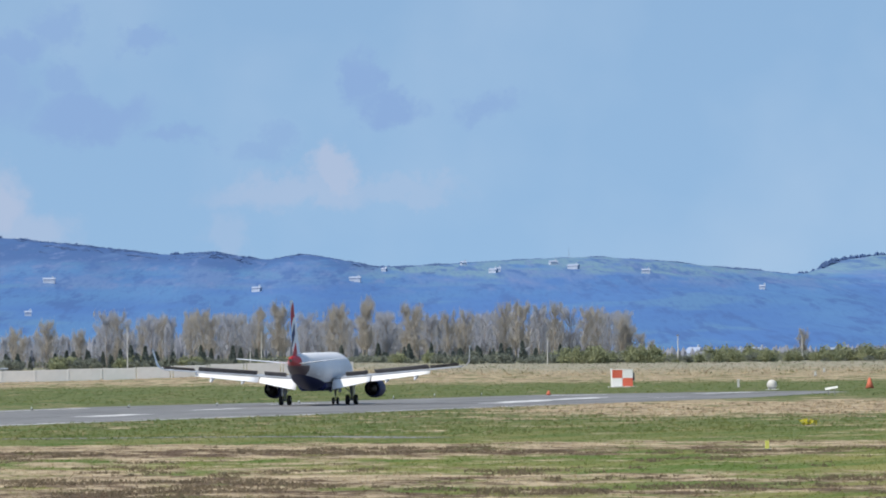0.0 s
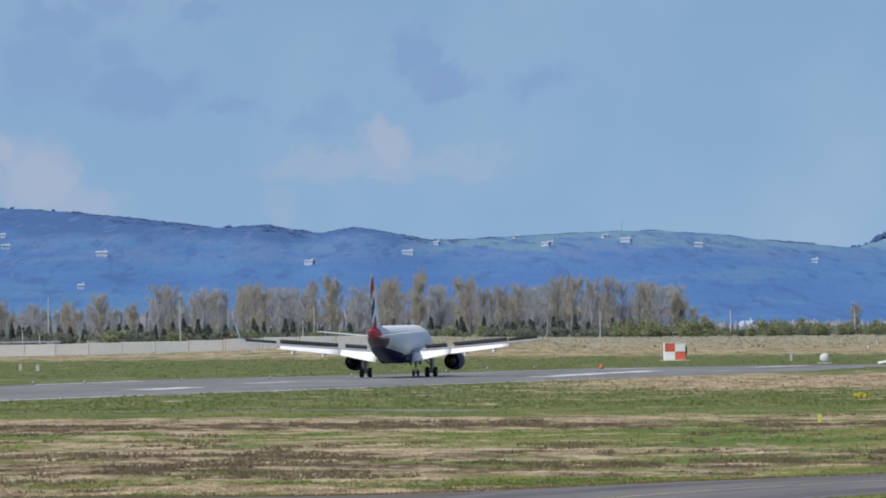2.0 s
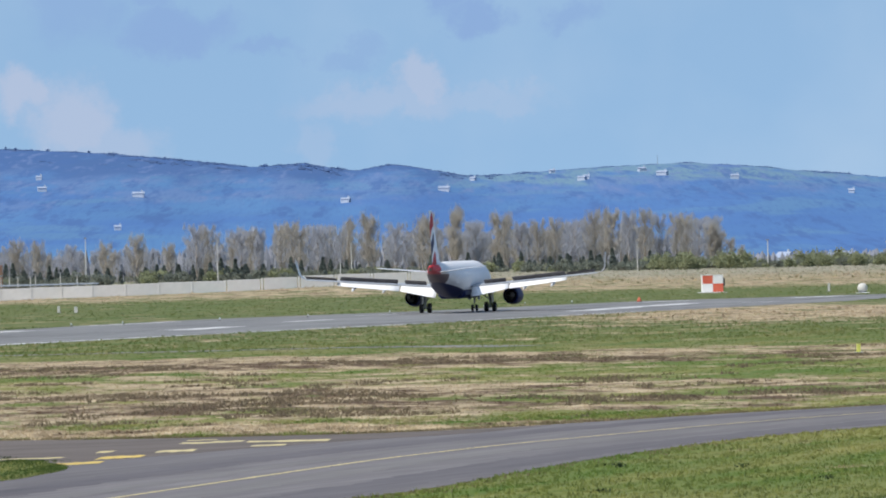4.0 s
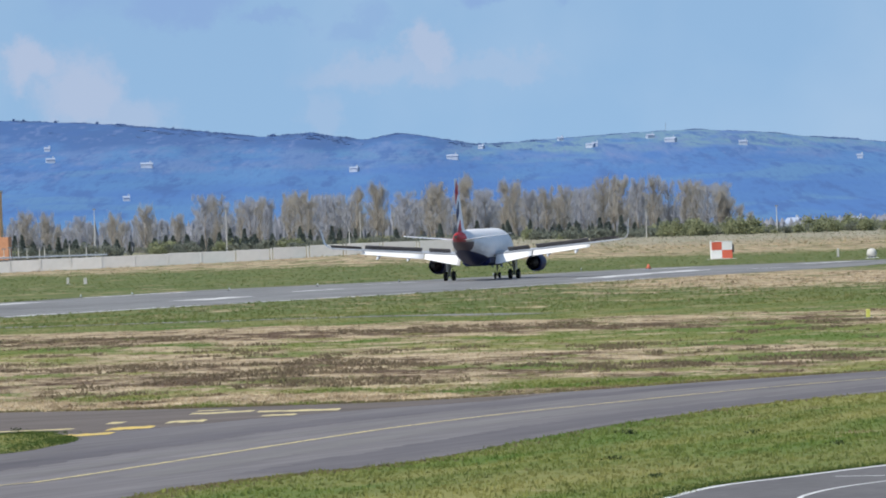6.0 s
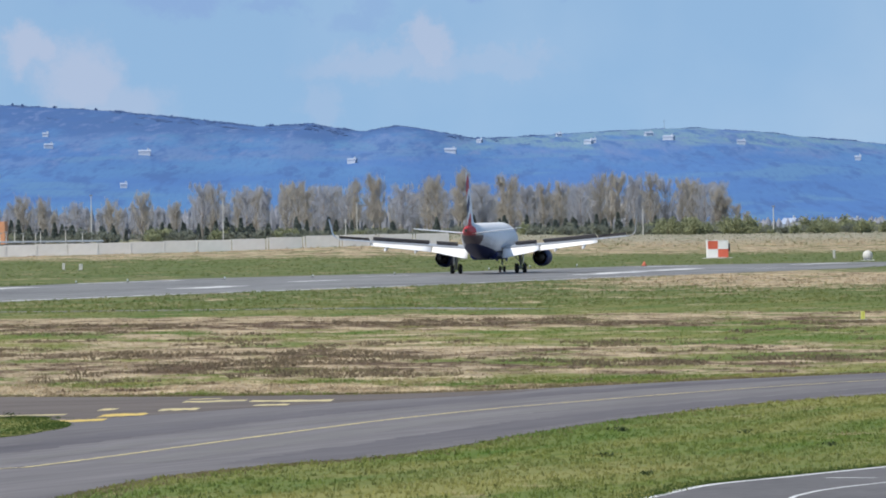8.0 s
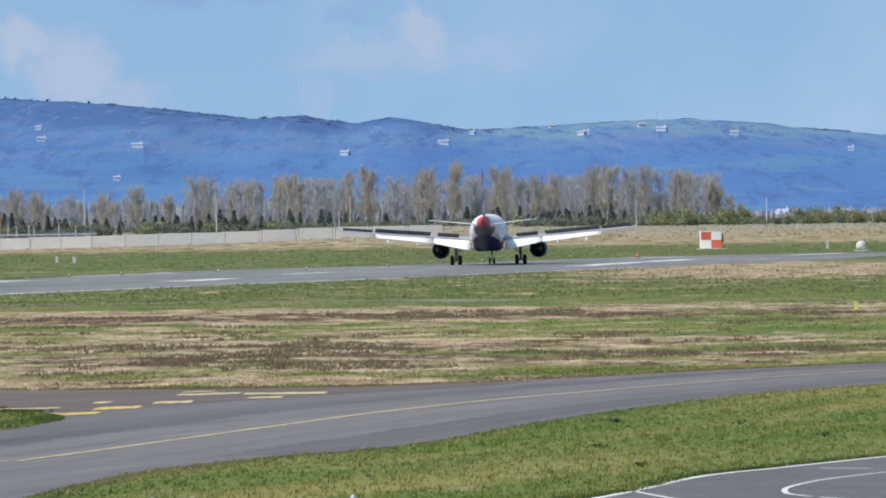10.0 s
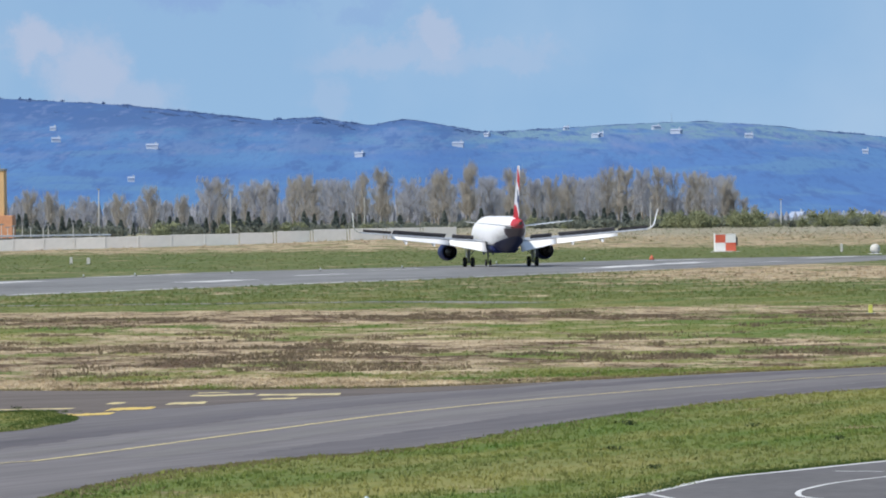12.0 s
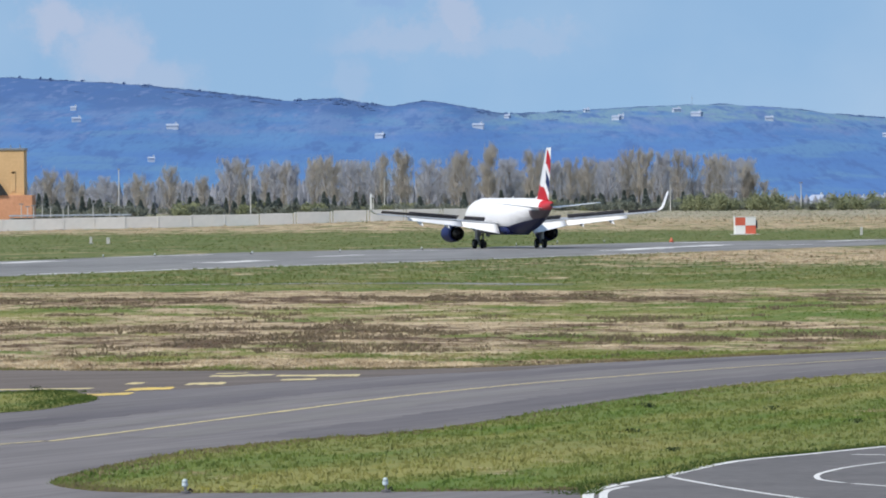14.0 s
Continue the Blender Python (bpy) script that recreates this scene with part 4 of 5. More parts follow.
    bmesh.ops.recalc_face_normals(bm, faces=bm.faces)
    engine = part("engine", bm, NAVY_PAINT, top, "navy engine nacelle with dark exhaust", True)
    bm = bmesh.new()
    tube(bm, [(cx, 3.9, cz), (cx, 2.6, cz), (cx, 1.75, cz), (cx, 1.78, cz), (cx, 2.4, cz)], [.76, .62, .45, .40, .36], 28)
    part("core_nozzle", bm, HOT_METAL, engine, "dark metal exhaust nozzle", True)
    bm = bmesh.new()
    tube(bm, [(cx, 2.6, cz), (cx, 1.9, cz), (cx, 1.2, cz)], [.36, .25, .03], 20)
    part("exhaust_cone", bm, HOT_METAL, engine, "", True)
    bm = bmesh.new()
    st = [((cx - .0, 6.0, cz + 1.0), (cx, 1.6, cz + .7), .05, (1, 0, 0)), ((cx, 5.2, wing_z(5.75) + .1), (cx, .6, wing_z(5.75) - .3), .05, (1, 0, 0))]
    aerofoil(bm, st, 6)
    part("pylon", bm, WING_GREY, engine, "", True)
    return wing


def fin_paint(m):
    """Wavy flag blocks of the fin: white tip, red, white, navy, white, red foot."""
    s = (m.y + 19.4) + (m.z - 6) * .33   # rises towards the leading edge
    z = m.z + .28 * math.sin(s * 1.6) - .42 * (s - 2)
    reach = 3.2 if m.x > 0 else 2.8   # the flag is not mirrored: wider blocks on the starboard side
    if z > 10.75:
        return 0
    if z > 9.15:
        return 2 if s < reach + .6 else 0
    if z > 8.45:
        return 0
    if z > 7.15:
        return 1 if .3 < s < reach + (z - 7.15) * .2 else 0
    if z > 6.35:
        return 0
    return 2 if m.x < 0 or s < 3.6 else 0


def build_tail(top):
    bm = bmesh.new()
    st = []
    for k in range(43):
        t = k / 42
        z = 5.2 + t * 6.56
        lead = -12.6 - t * 4.9 if t > .06 else -12.6 - t * 4.9
        st.append(((0, lead, z), (0, -18.1 - 1.5 * t, z), .105 - .02 * t, (1, 0, 0)))
    aerofoil(bm, st, 26, fin_paint)
    part("fin", bm, [WHITE_PAINT, NAVY_PAINT, RED_PAINT], top, "white tail fin with wavy red and navy blocks", True)
    bm = bmesh.new()
    aerofoil(bm, [((0, -8.6, 5.72), (0, -12.8, 5.5), .02, (1, 0, 0)), ((0, -12.0, 5.8), (0, -13.6, 6.3), .06, (1, 0, 0))], 5)
    part("dorsal_fillet", bm, WHITE_PAINT, top, "", True)
    for side in (-1, 1):
        bm = bmesh.new()
        st = []
        for k in range(5):
            t = k / 4
            x = .3 + 5.92 * t
            st.append(((side * x, -14.0 - 3.6 * t, 4.75 + .62 * t), (side * x, -18.0 - .9 * t, 4.72 + .62 * t), .10, (0, 0, 1)))
        aerofoil(bm, st, 7)
        part("tailplane", bm, WHITE_PAINT, top, "white tailplane", True)
    bm = bmesh.new()
    tube(bm, [(0, -19.55, 5.12), (0, -19.95, 5.16)], [.2, .16], 14)
    part("tail_exhaust", bm, HOT_METAL, top)
    for y, hh in ((9.5, .35), (2.0, .3), (-1.5, .42)):
        bm = bmesh.new()
        aerofoil(bm, [((0, y, 5.75), (0, y - .45, 5.75), .1, (1, 0, 0)), ((0, y - .25, 5.79 + hh), (0, y - .5, 5.79 + hh), .1, (1, 0, 0))], 4)
        part("aerial", bm, WHITE_PAINT, top)
    for side in (-1, 1):
        bm = bmesh.new()
        for k, (y0, y1) in enumerate(((15.9, 15.2), (15.1, 14.4))):
            rx0, rz0, c0 = fuselage_ring(y0)
            rx1, rz1, c1 = fuselage_ring(y1)
            q = []
            for yy, rx, rz, cc, an in ((y0, rx0, rz0, c0, 42), (y1, rx1, rz1, c1, 40), (y1, rx1, rz1, c1, 62), (y0, rx0, rz0, c0, 66)):
                a = radians(an)
                q.append(bm.verts.new((side * (rx + .015) * math.sin(a), yy, cc + (rz + .015) * math.cos(a))))
            bm.faces.new(q)
        part("cockpit_window", bm, GLASS_DARK, top, "dark cockpit windows")
    bm = bmesh.new()
    box(bm, -1.6, 1.6, -4.8, 6.6, 1.62, 2.9, .4)
    part("belly_fairing", bm, NAVY_PAINT, top, "navy wing root fairing")


def wheel(name, top, x, y, r, w):
    """A tyre with a hub, its axle along x, centred on its own origin."""
    bm = bmesh.new()
    prof = [(-w / 2, r * .62), (-w / 2, r * .86), (-w * .36, r * .97), (0, r), (w * .36, r * .97), (w / 2, r * .86), (w / 2, r * .62)]
    rings = [[bm.verts.new((dx, rr * math.cos(2 * math.pi * k / 24), rr * math.sin(2 * math.pi * k / 24))) for k in range(24)] for dx, rr in prof]
    for a, c in zip(rings, rings[1:]):
        for k in range(24):
            bm.faces.new((a[k], a[(k + 1) % 24], c[(k + 1) % 24], c[k]))
    ob = part(name, bm, BLACK, top, "black tyre on a grey hub", True)
    bm = bmesh.new()
    tube(bm, [(-w * .42, 0, 0), (-w * .3, 0, 0), (w * .3, 0, 0), (w * .42, 0, 0)], [r * .5, r * .64, r * .64, r * .5], 16)
    part("hub", bm, GREY_METAL, ob)
    ob.matrix_basis = pose(x, y, r)
    return ob


def build_gear(top):
    wheels = []
    for side in (-1, 1):
        bm = bmesh.new()
        tube(bm, [(side * 3.795, 0, .58), (side * 3.795, .05, 1.5), (side * 3.6, .25, 2.7)], [.13, .17, .2], 10)
        tube(bm, [(side * 3.3, 0, .58), (side * 4.29, 0, .58)], [.1, .1], 8)
        tube(bm, [(side * 3.795, 0, 1.3), (side * 2.6, .1, 2.4)], [.07, .07], 6)
        tube(bm, [(side * 3.795, -.25, .8), (side * 3.795, -.45, 1.25), (side * 3.795, -.1, 1.6)], [.05, .05, .05], 6)
        leg = part("main_leg", bm, GREY_METAL, top, "grey main landing gear leg")
        bm = bmesh.new()
        box(bm, side * 4.08 - .03, side * 4.08 + .03, -.45, .45, 1.0, 2.5, .02)
        part("gear_door", bm, WHITE_PAINT, leg)
        for dx in (-.46, .46):
            wheels.append(wheel("main_wheel", top, side * 3.795 + dx, 0, .585, .42))
    bm = bmesh.new()
    tube(bm, [(0, 12.64, .39), (0, 12.6, 1.1), (0, 12.9, 2.2)], [.08, .11, .13], 10)
    tube(bm, [(-.3, 12.64, .39), (.3, 12.64, .39)], [.06, .06], 8)
    leg = part("nose_leg", bm, GREY_METAL, top, "grey nose landing gear leg")
    for dx in (-1, 1):
        bm = bmesh.new()
        box(bm, dx * .55 - .02, dx * .55 + .02, 11.6, 13.3, 1.35, 1.95, .01)
        part("gear_door", bm, NAVY_PAINT, leg)
    for dx in (-.26, .26):
        wheels.append(wheel("nose_wheel", top, dx, 12.64, .39, .24))
    return wheels


def build_airliner():
    top = new("airliner")
    tagged(top, "white and navy twin-jet airliner with red tail cone taxiing, flaps lowered", "airliner")
    build_fuselage(top)
    for side in (-1, 1):
        build_wing(top, side)
    build_tail(top)
    wheels = build_gear(top)
    return top, wheels


airliner, airliner_wheels = build_airliner()

# ================= things on and round the airfield =================


def perimeter_wall():
    wall = tagged(new("perimeter_wall"), "long pale concrete panel wall with dark joints", "wall", kind="structure")
    line = [Vector(p) for p in ((-190, 1415), (-84, 1430), (-62, 1432), (-38, 1436), (-18, 1440), (2, 1444))]
    mesh = None
    for p, q in zip(line, line[1:]):
        n = max(1, round((q - p).length / 6.2))
        run = math.degrees(math.atan2((q - p).y, (q - p).x))
        for k in range(n):
            c = p.lerp(q, (k + .5) / n)
            if mesh is None:
                bm = bmesh.new()
                box(bm, -3.04, 3.04, -.1, .1, -.2, 2.05, .03)
                ob = link("panel", bm, WALL_CONCRETE, wall)
                mesh = ob.data
                bm = bmesh.new()
                box(bm, -.14, .14, -.17, .17, -.2, 2.12, .02)
                post = link("post", bm, WALL_CONCRETE, wall)
                pmesh = post.data
            else:
                ob, post = new("panel", mesh), new("post", pmesh)
                ob.parent = post.parent = wall
            ob.matrix_basis = pose(c.x, c.y, ground_z(c.x, c.y) + ((k * 7) % 5) * .02, 0, 0, run)
            e = p.lerp(q, k / n)
            post.matrix_basis = pose(e.x, e.y, ground_z(e.x, e.y), 0, 0, run)
    return wall


perimeter_wall()


def checker_hut():
    top = tagged(new("equipment_hut"), "red and white chequered equipment hut on a concrete pad", "hut")
    top.matrix_basis = pose(40.3, 1150, 0, 0, 0, 4)
    bm = bmesh.new()
    box(bm, -1.46, 1.46, -1.2, 1.2, .1, 2.5, .02)
    body = link("body", bm, HUT_WHITE, top)
    for i in range(2):
        for j in range(2):
            bm = bmesh.new()
            box(bm, -1.5 + i * 1.5 + .01, i * 1.5 - .01, -1.26, -1.2, .12 + j * 1.2 + .01, 1.32 + j * 1.2 - .01, .01)
            link("panel", bm, HUT_RED if i != j else HUT_WHITE, top)
            bm = bmesh.new()
            box(bm, 1.46, 1.52, -1.2 + i * 1.2 + .01, i * 1.2 - .01, .12 + j * 1.2 + .01, 1.32 + j * 1.2 - .01, .01)
            link("panel", bm, HUT_WHITE if i != j else HUT_RED, top)
    bm = bmesh.new()
    box(bm, -1.53, 1.53, -1.3, 1.25, 2.52, 2.58, .02)
    link("roof", bm, HUT_WHITE, top, "white flat roof")
    # narrow dark box on the side wall
    bm = bmesh.new()
    box(bm, 1.5, 1.85, -.5, .3, .9, 2.1, .04)
    link("side_box", bm, DARK_GREY, top, "dark box on the hut's side")
    bm = bmesh.new()
    box(bm, -1.9, 2.0, -2.2, 1.7, -.1, .07, .03)
    link("pad", bm, PALE_CONCRETE, top, "pale concrete pad")
    return top


checker_hut()


CREAM_POST = surface("cream_paint", (.50, .49, .46), (.60, .58, .54), 2.0, .7, 0)


def radome():
    top = tagged(new("radar_dome"), "small white rounded radome on a grey plinth in the grass", "radome")
    top.matrix_basis = pose(57.3, 1060, 0)
    bm = bmesh.new()
    tube(bm, [(0, 0, 0), (0, 0, .35)], [.5, .5], 16)
    link("plinth", bm, GREY_METAL, top)
    bm = bmesh.new()
    tube(bm, [(0, 0, .3), (0, 0, .55), (0, 0, .9), (0, 0, 1.15), (0, 0, 1.3), (0, 0, 1.35)], [.60, .68, .66, .5, .25, .03], 20)
    link("dome", bm, CREAM_POST, top, "", True)
    bm = bmesh.new()
    box(bm, -.9, .9, -1.2, .9, -.05, .07, .03)
    link("pad", bm, PALE_CONCRETE, top)


radome()


CONE_RED = surface("cone_red", (.50, .12, .07), (.60, .18, .10), 2.0, .7, 0)


def marker_cone(name, x, y, r, h, mat, label, category="marker"):
    top = tagged(new(name), label, category)
    top.matrix_basis = pose(x, y, 0)
    bm = bmesh.new()
    tube(bm, [(0, 0, .03), (0, 0, h * .5), (0, 0, h * .97), (0, 0, h)], [r, r * .62, r * .22, r * .12], 14)
    link("cone", bm, mat, top, "", True)
    bm = bmesh.new()
    box(bm, -r * 1.1, r * 1.1, -r * 1.1, r * 1.1, 0, .05, .01)
    link("foot", bm, BLACK, top)


marker_cone("marker_cone", 25.9, 1004, .36, .62, CONE_RED, "orange-red marker cone on the runway verge")
marker_cone("marker_cone", 70.4, 1060, .6, 1.5, CONE_RED, "orange-red tall marker cone in the grass")


def marker_post(x, y, h, w, mat, label):
    top = tagged(new("marker_post"), label, "post", "marker posts on the verge")
    top.matrix_basis = pose(x, y, ground_z(x, y), 0, 0, 8)
    bm = bmesh.new()
    box(bm, -w / 2, w / 2, -w / 3, w / 3, 0, h * .96, .02)
    link("shaft", bm, mat, top)
    bm = bmesh.new()
    box(bm, -w * .56, w * .56, -w * .4, w * .4, h * .9, h, .02)
    link("cap", bm, mat, top)
    bm = bmesh.new()
    box(bm, -w, w, -w, w, 0, .05, .01)
    link("foot", bm, GREY_METAL, top)


YELLOW_POST = surface("yellow_green_post", (.55, .56, .10), (.68, .68, .18), 2.0, .6, 0)
WHITE_POST = "white marker post standing in the green verge"
marker_post(-51.4, 1080, .95, .34, CREAM_POST, WHITE_POST)
marker_post(-48.9, 1077, .85, .44, CREAM_POST, "pale grey marker post standing in the green verge")
marker_post(55.4, 1112, 1.15, .30, CREAM_POST, "cream marker post in the runway verge")
marker_post(27.0, 506, .56, .24, YELLOW_POST, "yellow-green marker post in the hay field")
marker_post(81, 1360, .8, .36, CREAM_POST, WHITE_POST)
marker_post(52, 1540, .8, .36, CREAM_POST, WHITE_POST)
marker_post(88, 1450, .8, .36, CREAM_POST, WHITE_POST)


def marker_board():
    top = tagged(new("marker_board"), "low white slanted marker board beside the runway", "marker board")
    top.matrix_basis = pose(58.6, 950, 0, 0, 0, -20)
    bm = bmesh.new()
    box(bm, -.9, .7, -.03, .03, 0, .26, .01, pose(0, 0, .75, -12, -9, 0))
    link("board", bm, HUT_WHITE, top)
    for x in (-.5, .3):
        bm = bmesh.new()
        tube(bm, [(x, .05, 0), (x, .05, .95)], [.04, .04], 6)
        link("leg", bm, GREY_METAL, top)


marker_board()

LENS_BLUE = surface("blue_lens", (.40, .47, .48), (.48, .55, .56), 3.0, .15, 0, spec=.6)
PALE_BLUE = surface("pale_blue_housing", (.46, .55, .60), (.58, .66, .70), 3.0, .5, 0)


def edge_light(name, label, group, size, lens=None):
    """An elevated edge light: foot, break-off stem, housing and lens."""
    top = tagged(new(name), label, "edge light", group)
    bm = bmesh.new()
    tube(bm, [(0, 0, 0), (0, 0, .04 * size), (0, 0, .06 * size)], [.15 * size, .15 * size, .09 * size], 14)
    link("foot", bm, DARK_GREY, top)
    bm = bmesh.new()
    tube(bm, [(0, 0, .05 * size), (-.01 * size, 0, .2 * size)], [.035 * size, .035 * size], 8)
    link("stem", bm, GREY_METAL, top)
    bm = bmesh.new()
    tube(bm, [(-.01 * size, 0, .18 * size), (-.015 * size, 0, .21 * size), (-.02 * size, 0, .29 * size)], [.05 * size, .085 * size, .08 * size], 12)
    link("housing", bm, PALE_BLUE, top)
    bm = bmesh.new()
    tube(bm, [(-.02 * size, 0, .285 * size), (-.02 * size, 0, .34 * size), (-.022 * size, 0, .39 * size), (-.022 * size, 0, .405 * size)], [.075 * size, .078 * size, .05 * size, .01], 12)
    link("lens", bm, lens or LENS_BLUE, top, "" if lens else "blue glass lens", True)
    bm = bmesh.new()
    tube(bm, [(.05 * size, -.02, .04 * size), (.13 * size, -.03, .13 * size), (.2 * size, -.03, .03 * size)], [.03 * size, .035 * size, .03 * size], 7)
    link("cable", bm, BLACK, top, "black cable loop")
    return top


first = edge_light("taxiway_light", "pale taxiway edge light with a blue lens beside the grass", "taxiway edge lights", .86)
first.matrix_basis = pose(-6.8, 189.3, .03)
copy_thing(first, pose(-2.0, 189.0, .03, 0, 0, 20))
copy_thing(first, pose(-27, 246, .06, 0, 0, 50))
rwl = edge_light("runway_light", "small white runway edge light on the verge", "runway edge lights", .95, CREAM_POST)
rwl.matrix_basis = pose(-34.3, 868, 0)
for x, y in ((-24.1, 884), (-14.5, 900), (-5.3, 920), (6, 970), (17.5, 1012), (11.4, 1004), (-39.5, 858)):
    copy_thing(rwl, pose(x, y, 0, 0, 0, x * 7))


def ochre_tower():
    top = tagged(new("ochre_building"), "ochre rendered tower building with a terracotta base wing", "building")
    top.matrix_basis = pose(-97.9, 1750, 0)
    bm = bmesh.new()
    box(bm, -15, 0, 0, 11, 5.5, 16.3, .05)
    tower = link("wall", bm, OCHRE, top)
    bm = bmesh.new()
    box(bm, -16, 1.8, -1.2, 12, 0, 6.4, .05)
    base = link("base_wing", bm, TERRACOTTA, top, "terracotta base wing")
    bm = bmesh.new()
    box(bm, -15.2, .2, -.2, 11.2, 16.3, 16.8, .05)
    roof = link("parapet", bm, GREY_METAL, top, "grey parapet")
    for x in (-12, -7.5, -3, -.9):
        bm = bmesh.new()
        tube(bm, [(x, 1, 16.7), (x, 1, 17.6)], [.12, .1], 6)
        link("roof_vent", bm, GREY_METAL, roof)
    for x in (-2.4, -8.5, -12.5):
        bm = bmesh.new()
        box(bm, x - .45, x + .45, -.12, .05, 7.2, 11.6, .02)
        bmesh.ops.create_cone(bm, cap_ends=True, segments=16, radius1=.45, radius2=.45, depth=.17, matrix=pose(x, -.035, 11.6, 90, 0, 0))
        link("pilaster", bm, OCHRE, tower)
    bm = bmesh.new()
    v = [bm.verts.new(p) for p in ((-16, -1.6, 6.4), (-3.6, -1.6, 6.4), (-5.0, -1.6, 8.6), (-6.2, -1.6, 9.9), (-16, -1.6, 10.4), (-16, -.1, 6.4), (-3.6, -.1, 6.4), (-5.0, -.1, 8.6), (-6.2, -.1, 9.9), (-16, -.1, 10.4))]
    for f in ((0, 1, 2, 3, 4), (9, 8, 7, 6, 5), (0, 5, 6, 1), (1, 6, 7, 2), (2, 7, 8, 3), (3, 8, 9, 4), (4, 9, 5, 0)):
        bm.faces.new([v[i] for i in f])
    bmesh.ops.recalc_face_normals(bm, faces=bm.faces)
    link("porch_roof", bm, HOT_METAL, top, "dark curved porch roof")


ochre_tower()


def parked_shelter():
    top = tagged(new("low_shelter"), "long low shelter with a pale blue-grey metal roof behind the wall", "shelter")
    top.matrix_basis = pose(-75, 1505, 0, 0, 0, 6)
    bm = bmesh.new()
    box(bm, -12, 11, -2, 2, 2.45, 2.75, .05)
    link("roof", bm, surface("shelter_roof", (.30, .34, .40), (.42, .46, .52), .5, .5, 0, metal=.2), top)
    for k in range(9):
        bm = bmesh.new()
        box(bm, -11.6 + k * 2.75, -11.4 + k * 2.75, -1.9, -1.7, 0, 2.5, .02)
        link("post", bm, GREY_METAL, top)
    for k in range(2):
        bm = bmesh.new()
        box(bm, -12, 11, 1.6 - .02, 1.7, .3 + k * 1.0, 1.2 + k * 1.0, .02)
        link("back_board", bm, GREY_METAL, top)


parked_shelter()


def pole(name, label, group, x, y, h, r, arm=False):
    top = tagged(new(name), label, "pole", group)
    top.matrix_basis = pose(x, y, 0)
    bm = bmesh.new()
    tube(bm, [(0, 0, 0), (0, 0, h * .5), (0, 0, h)], [r, r * .85, r * .6], 8)
    link("shaft", bm, CREAM_POST, top)
    bm = bmesh.new()
    box(bm, -.45, .45, -.15, .15, h - .12, h + .1, .03)
    link("head", bm, GREY_METAL, top)


for a, b, d in ((-616, 37, 2120), (-383, 30, 2120), (360, 2, 2080), (591, 2, 2080), (-166, -10, 2080), (-146, 18, 2140), (811, 2, 2080)):
    pole("lamp_pole", "slender pale lamp pole among the trees", "lamp poles by the trees", a * d / F, d, EYE[2] + b * d / F, .14)
for k, a in enumerate((-789, -778, -767, -752, -737, -715, -706, -662, -632)):
    d = 1560
    pole("fence_pole", "short pale pole standing behind the wall", "poles behind the wall", a * d / F, d, EYE[2] - (23 + (k * 5) % 7) * d / F, .11)

mast_x = 400 * 4285 / F
mast = tagged(new("hill_mast"), "thin grey mast on the crest of the hill", "mast")
mast.matrix_basis = pose(mast_x, 4285, hill_height(mast_x, 4285) - .2)
bm = bmesh.new()
tube(bm, [(0, 0, 0), (0, 0, 3), (0, 0, 5.2)], [.12, .09, .05], 6)
link("shaft", bm, GREY_METAL, mast)
bm = bmesh.new()
tube(bm, [(-.4, 0, 4.2), (.4, 0, 4.2)], [.07, .07], 5)
link("crossarm", bm, GREY_METAL, mast)
tagged(stripe("service_track", smooth_line([(-70, 625), (-36, 611), (-22, 607), (-8, 604), (0, 597), (6, 585)]), 5.0, .02, ASPHALT), "narrow grey paved track across the turf", "track", kind="structure")


def village():
    """Pale houses on the plain behind the trees."""
    rng = random.Random(5)
    walls = [far_house(6, 5, 4.2, 1.8, 3), far_house(8, 5, 3.8, 1.8, 4), far_house(4.5, 5, 4.4, 1.9, 2)]
    for wv in walls:
        tagged(wv, "pale house with a grey roof behind the trees", "house", "houses behind the trees")
    used = set()
    for a, d in ((111, 2480), (251, 2450), (309, 2500), (621, 2440), (691, 2520), (730, 2460), (-470, 2480), (-610, 2540), (-300, 2550), (-90, 2500), (-700, 2500), (880, 2500)):
        k = rng.randrange(3)
        m = pose(a * d / F, d, -2.4, 0, 0, rng.uniform(-40, 40))
        if k in used:
            copy_thing(walls[k], m)
        else:
            walls[k].matrix_basis = m
            used.add(k)


village()

WEED = surface("dark_weed", (.030, .050, .016), (.065, .085, .03), 2.0, .95, 0)
GORSE = surface("yellow_flowers", (.38, .34, .03), (.60, .52, .05), 2.0, .9, 0)


def clump(name, label, category, group, x, y, z, wide, high, mat, seed):
    """A small low plant: a stem and a loose head of leaves."""
    rng = random.Random(seed)
    top = tagged(new(name), label, category, group)
    top.matrix_basis = pose(x, y, z)
    bm = bmesh.new()
    tube(bm, [(0, 0, -.02), (0, 0, high * .7)], [wide * .06, wide * .03], 5)
    link("stem", bm, WEED, top)
    verts, faces = [], []
    for k in range(46):
        c = Vector((rng.gauss(0, wide * .3), rng.gauss(0, wide * .3), high * rng.uniform(.2, .95)))
        s = wide * rng.uniform(.06, .16)
        n = Vector((rng.gauss(0, 1), rng.gauss(0, 1), rng.gauss(0, 1))).normalized()
        u, b0 = n.orthogonal().normalized() * s, len(verts)
        w = n.cross(u) * .6
        verts += [tuple(c - u), tuple(c + w), tuple(c + u), tuple(c - w)]
        faces.append((b0, b0 + 1, b0 + 2, b0 + 3))
    raw("leaves", verts, faces, mat, top)
    return top


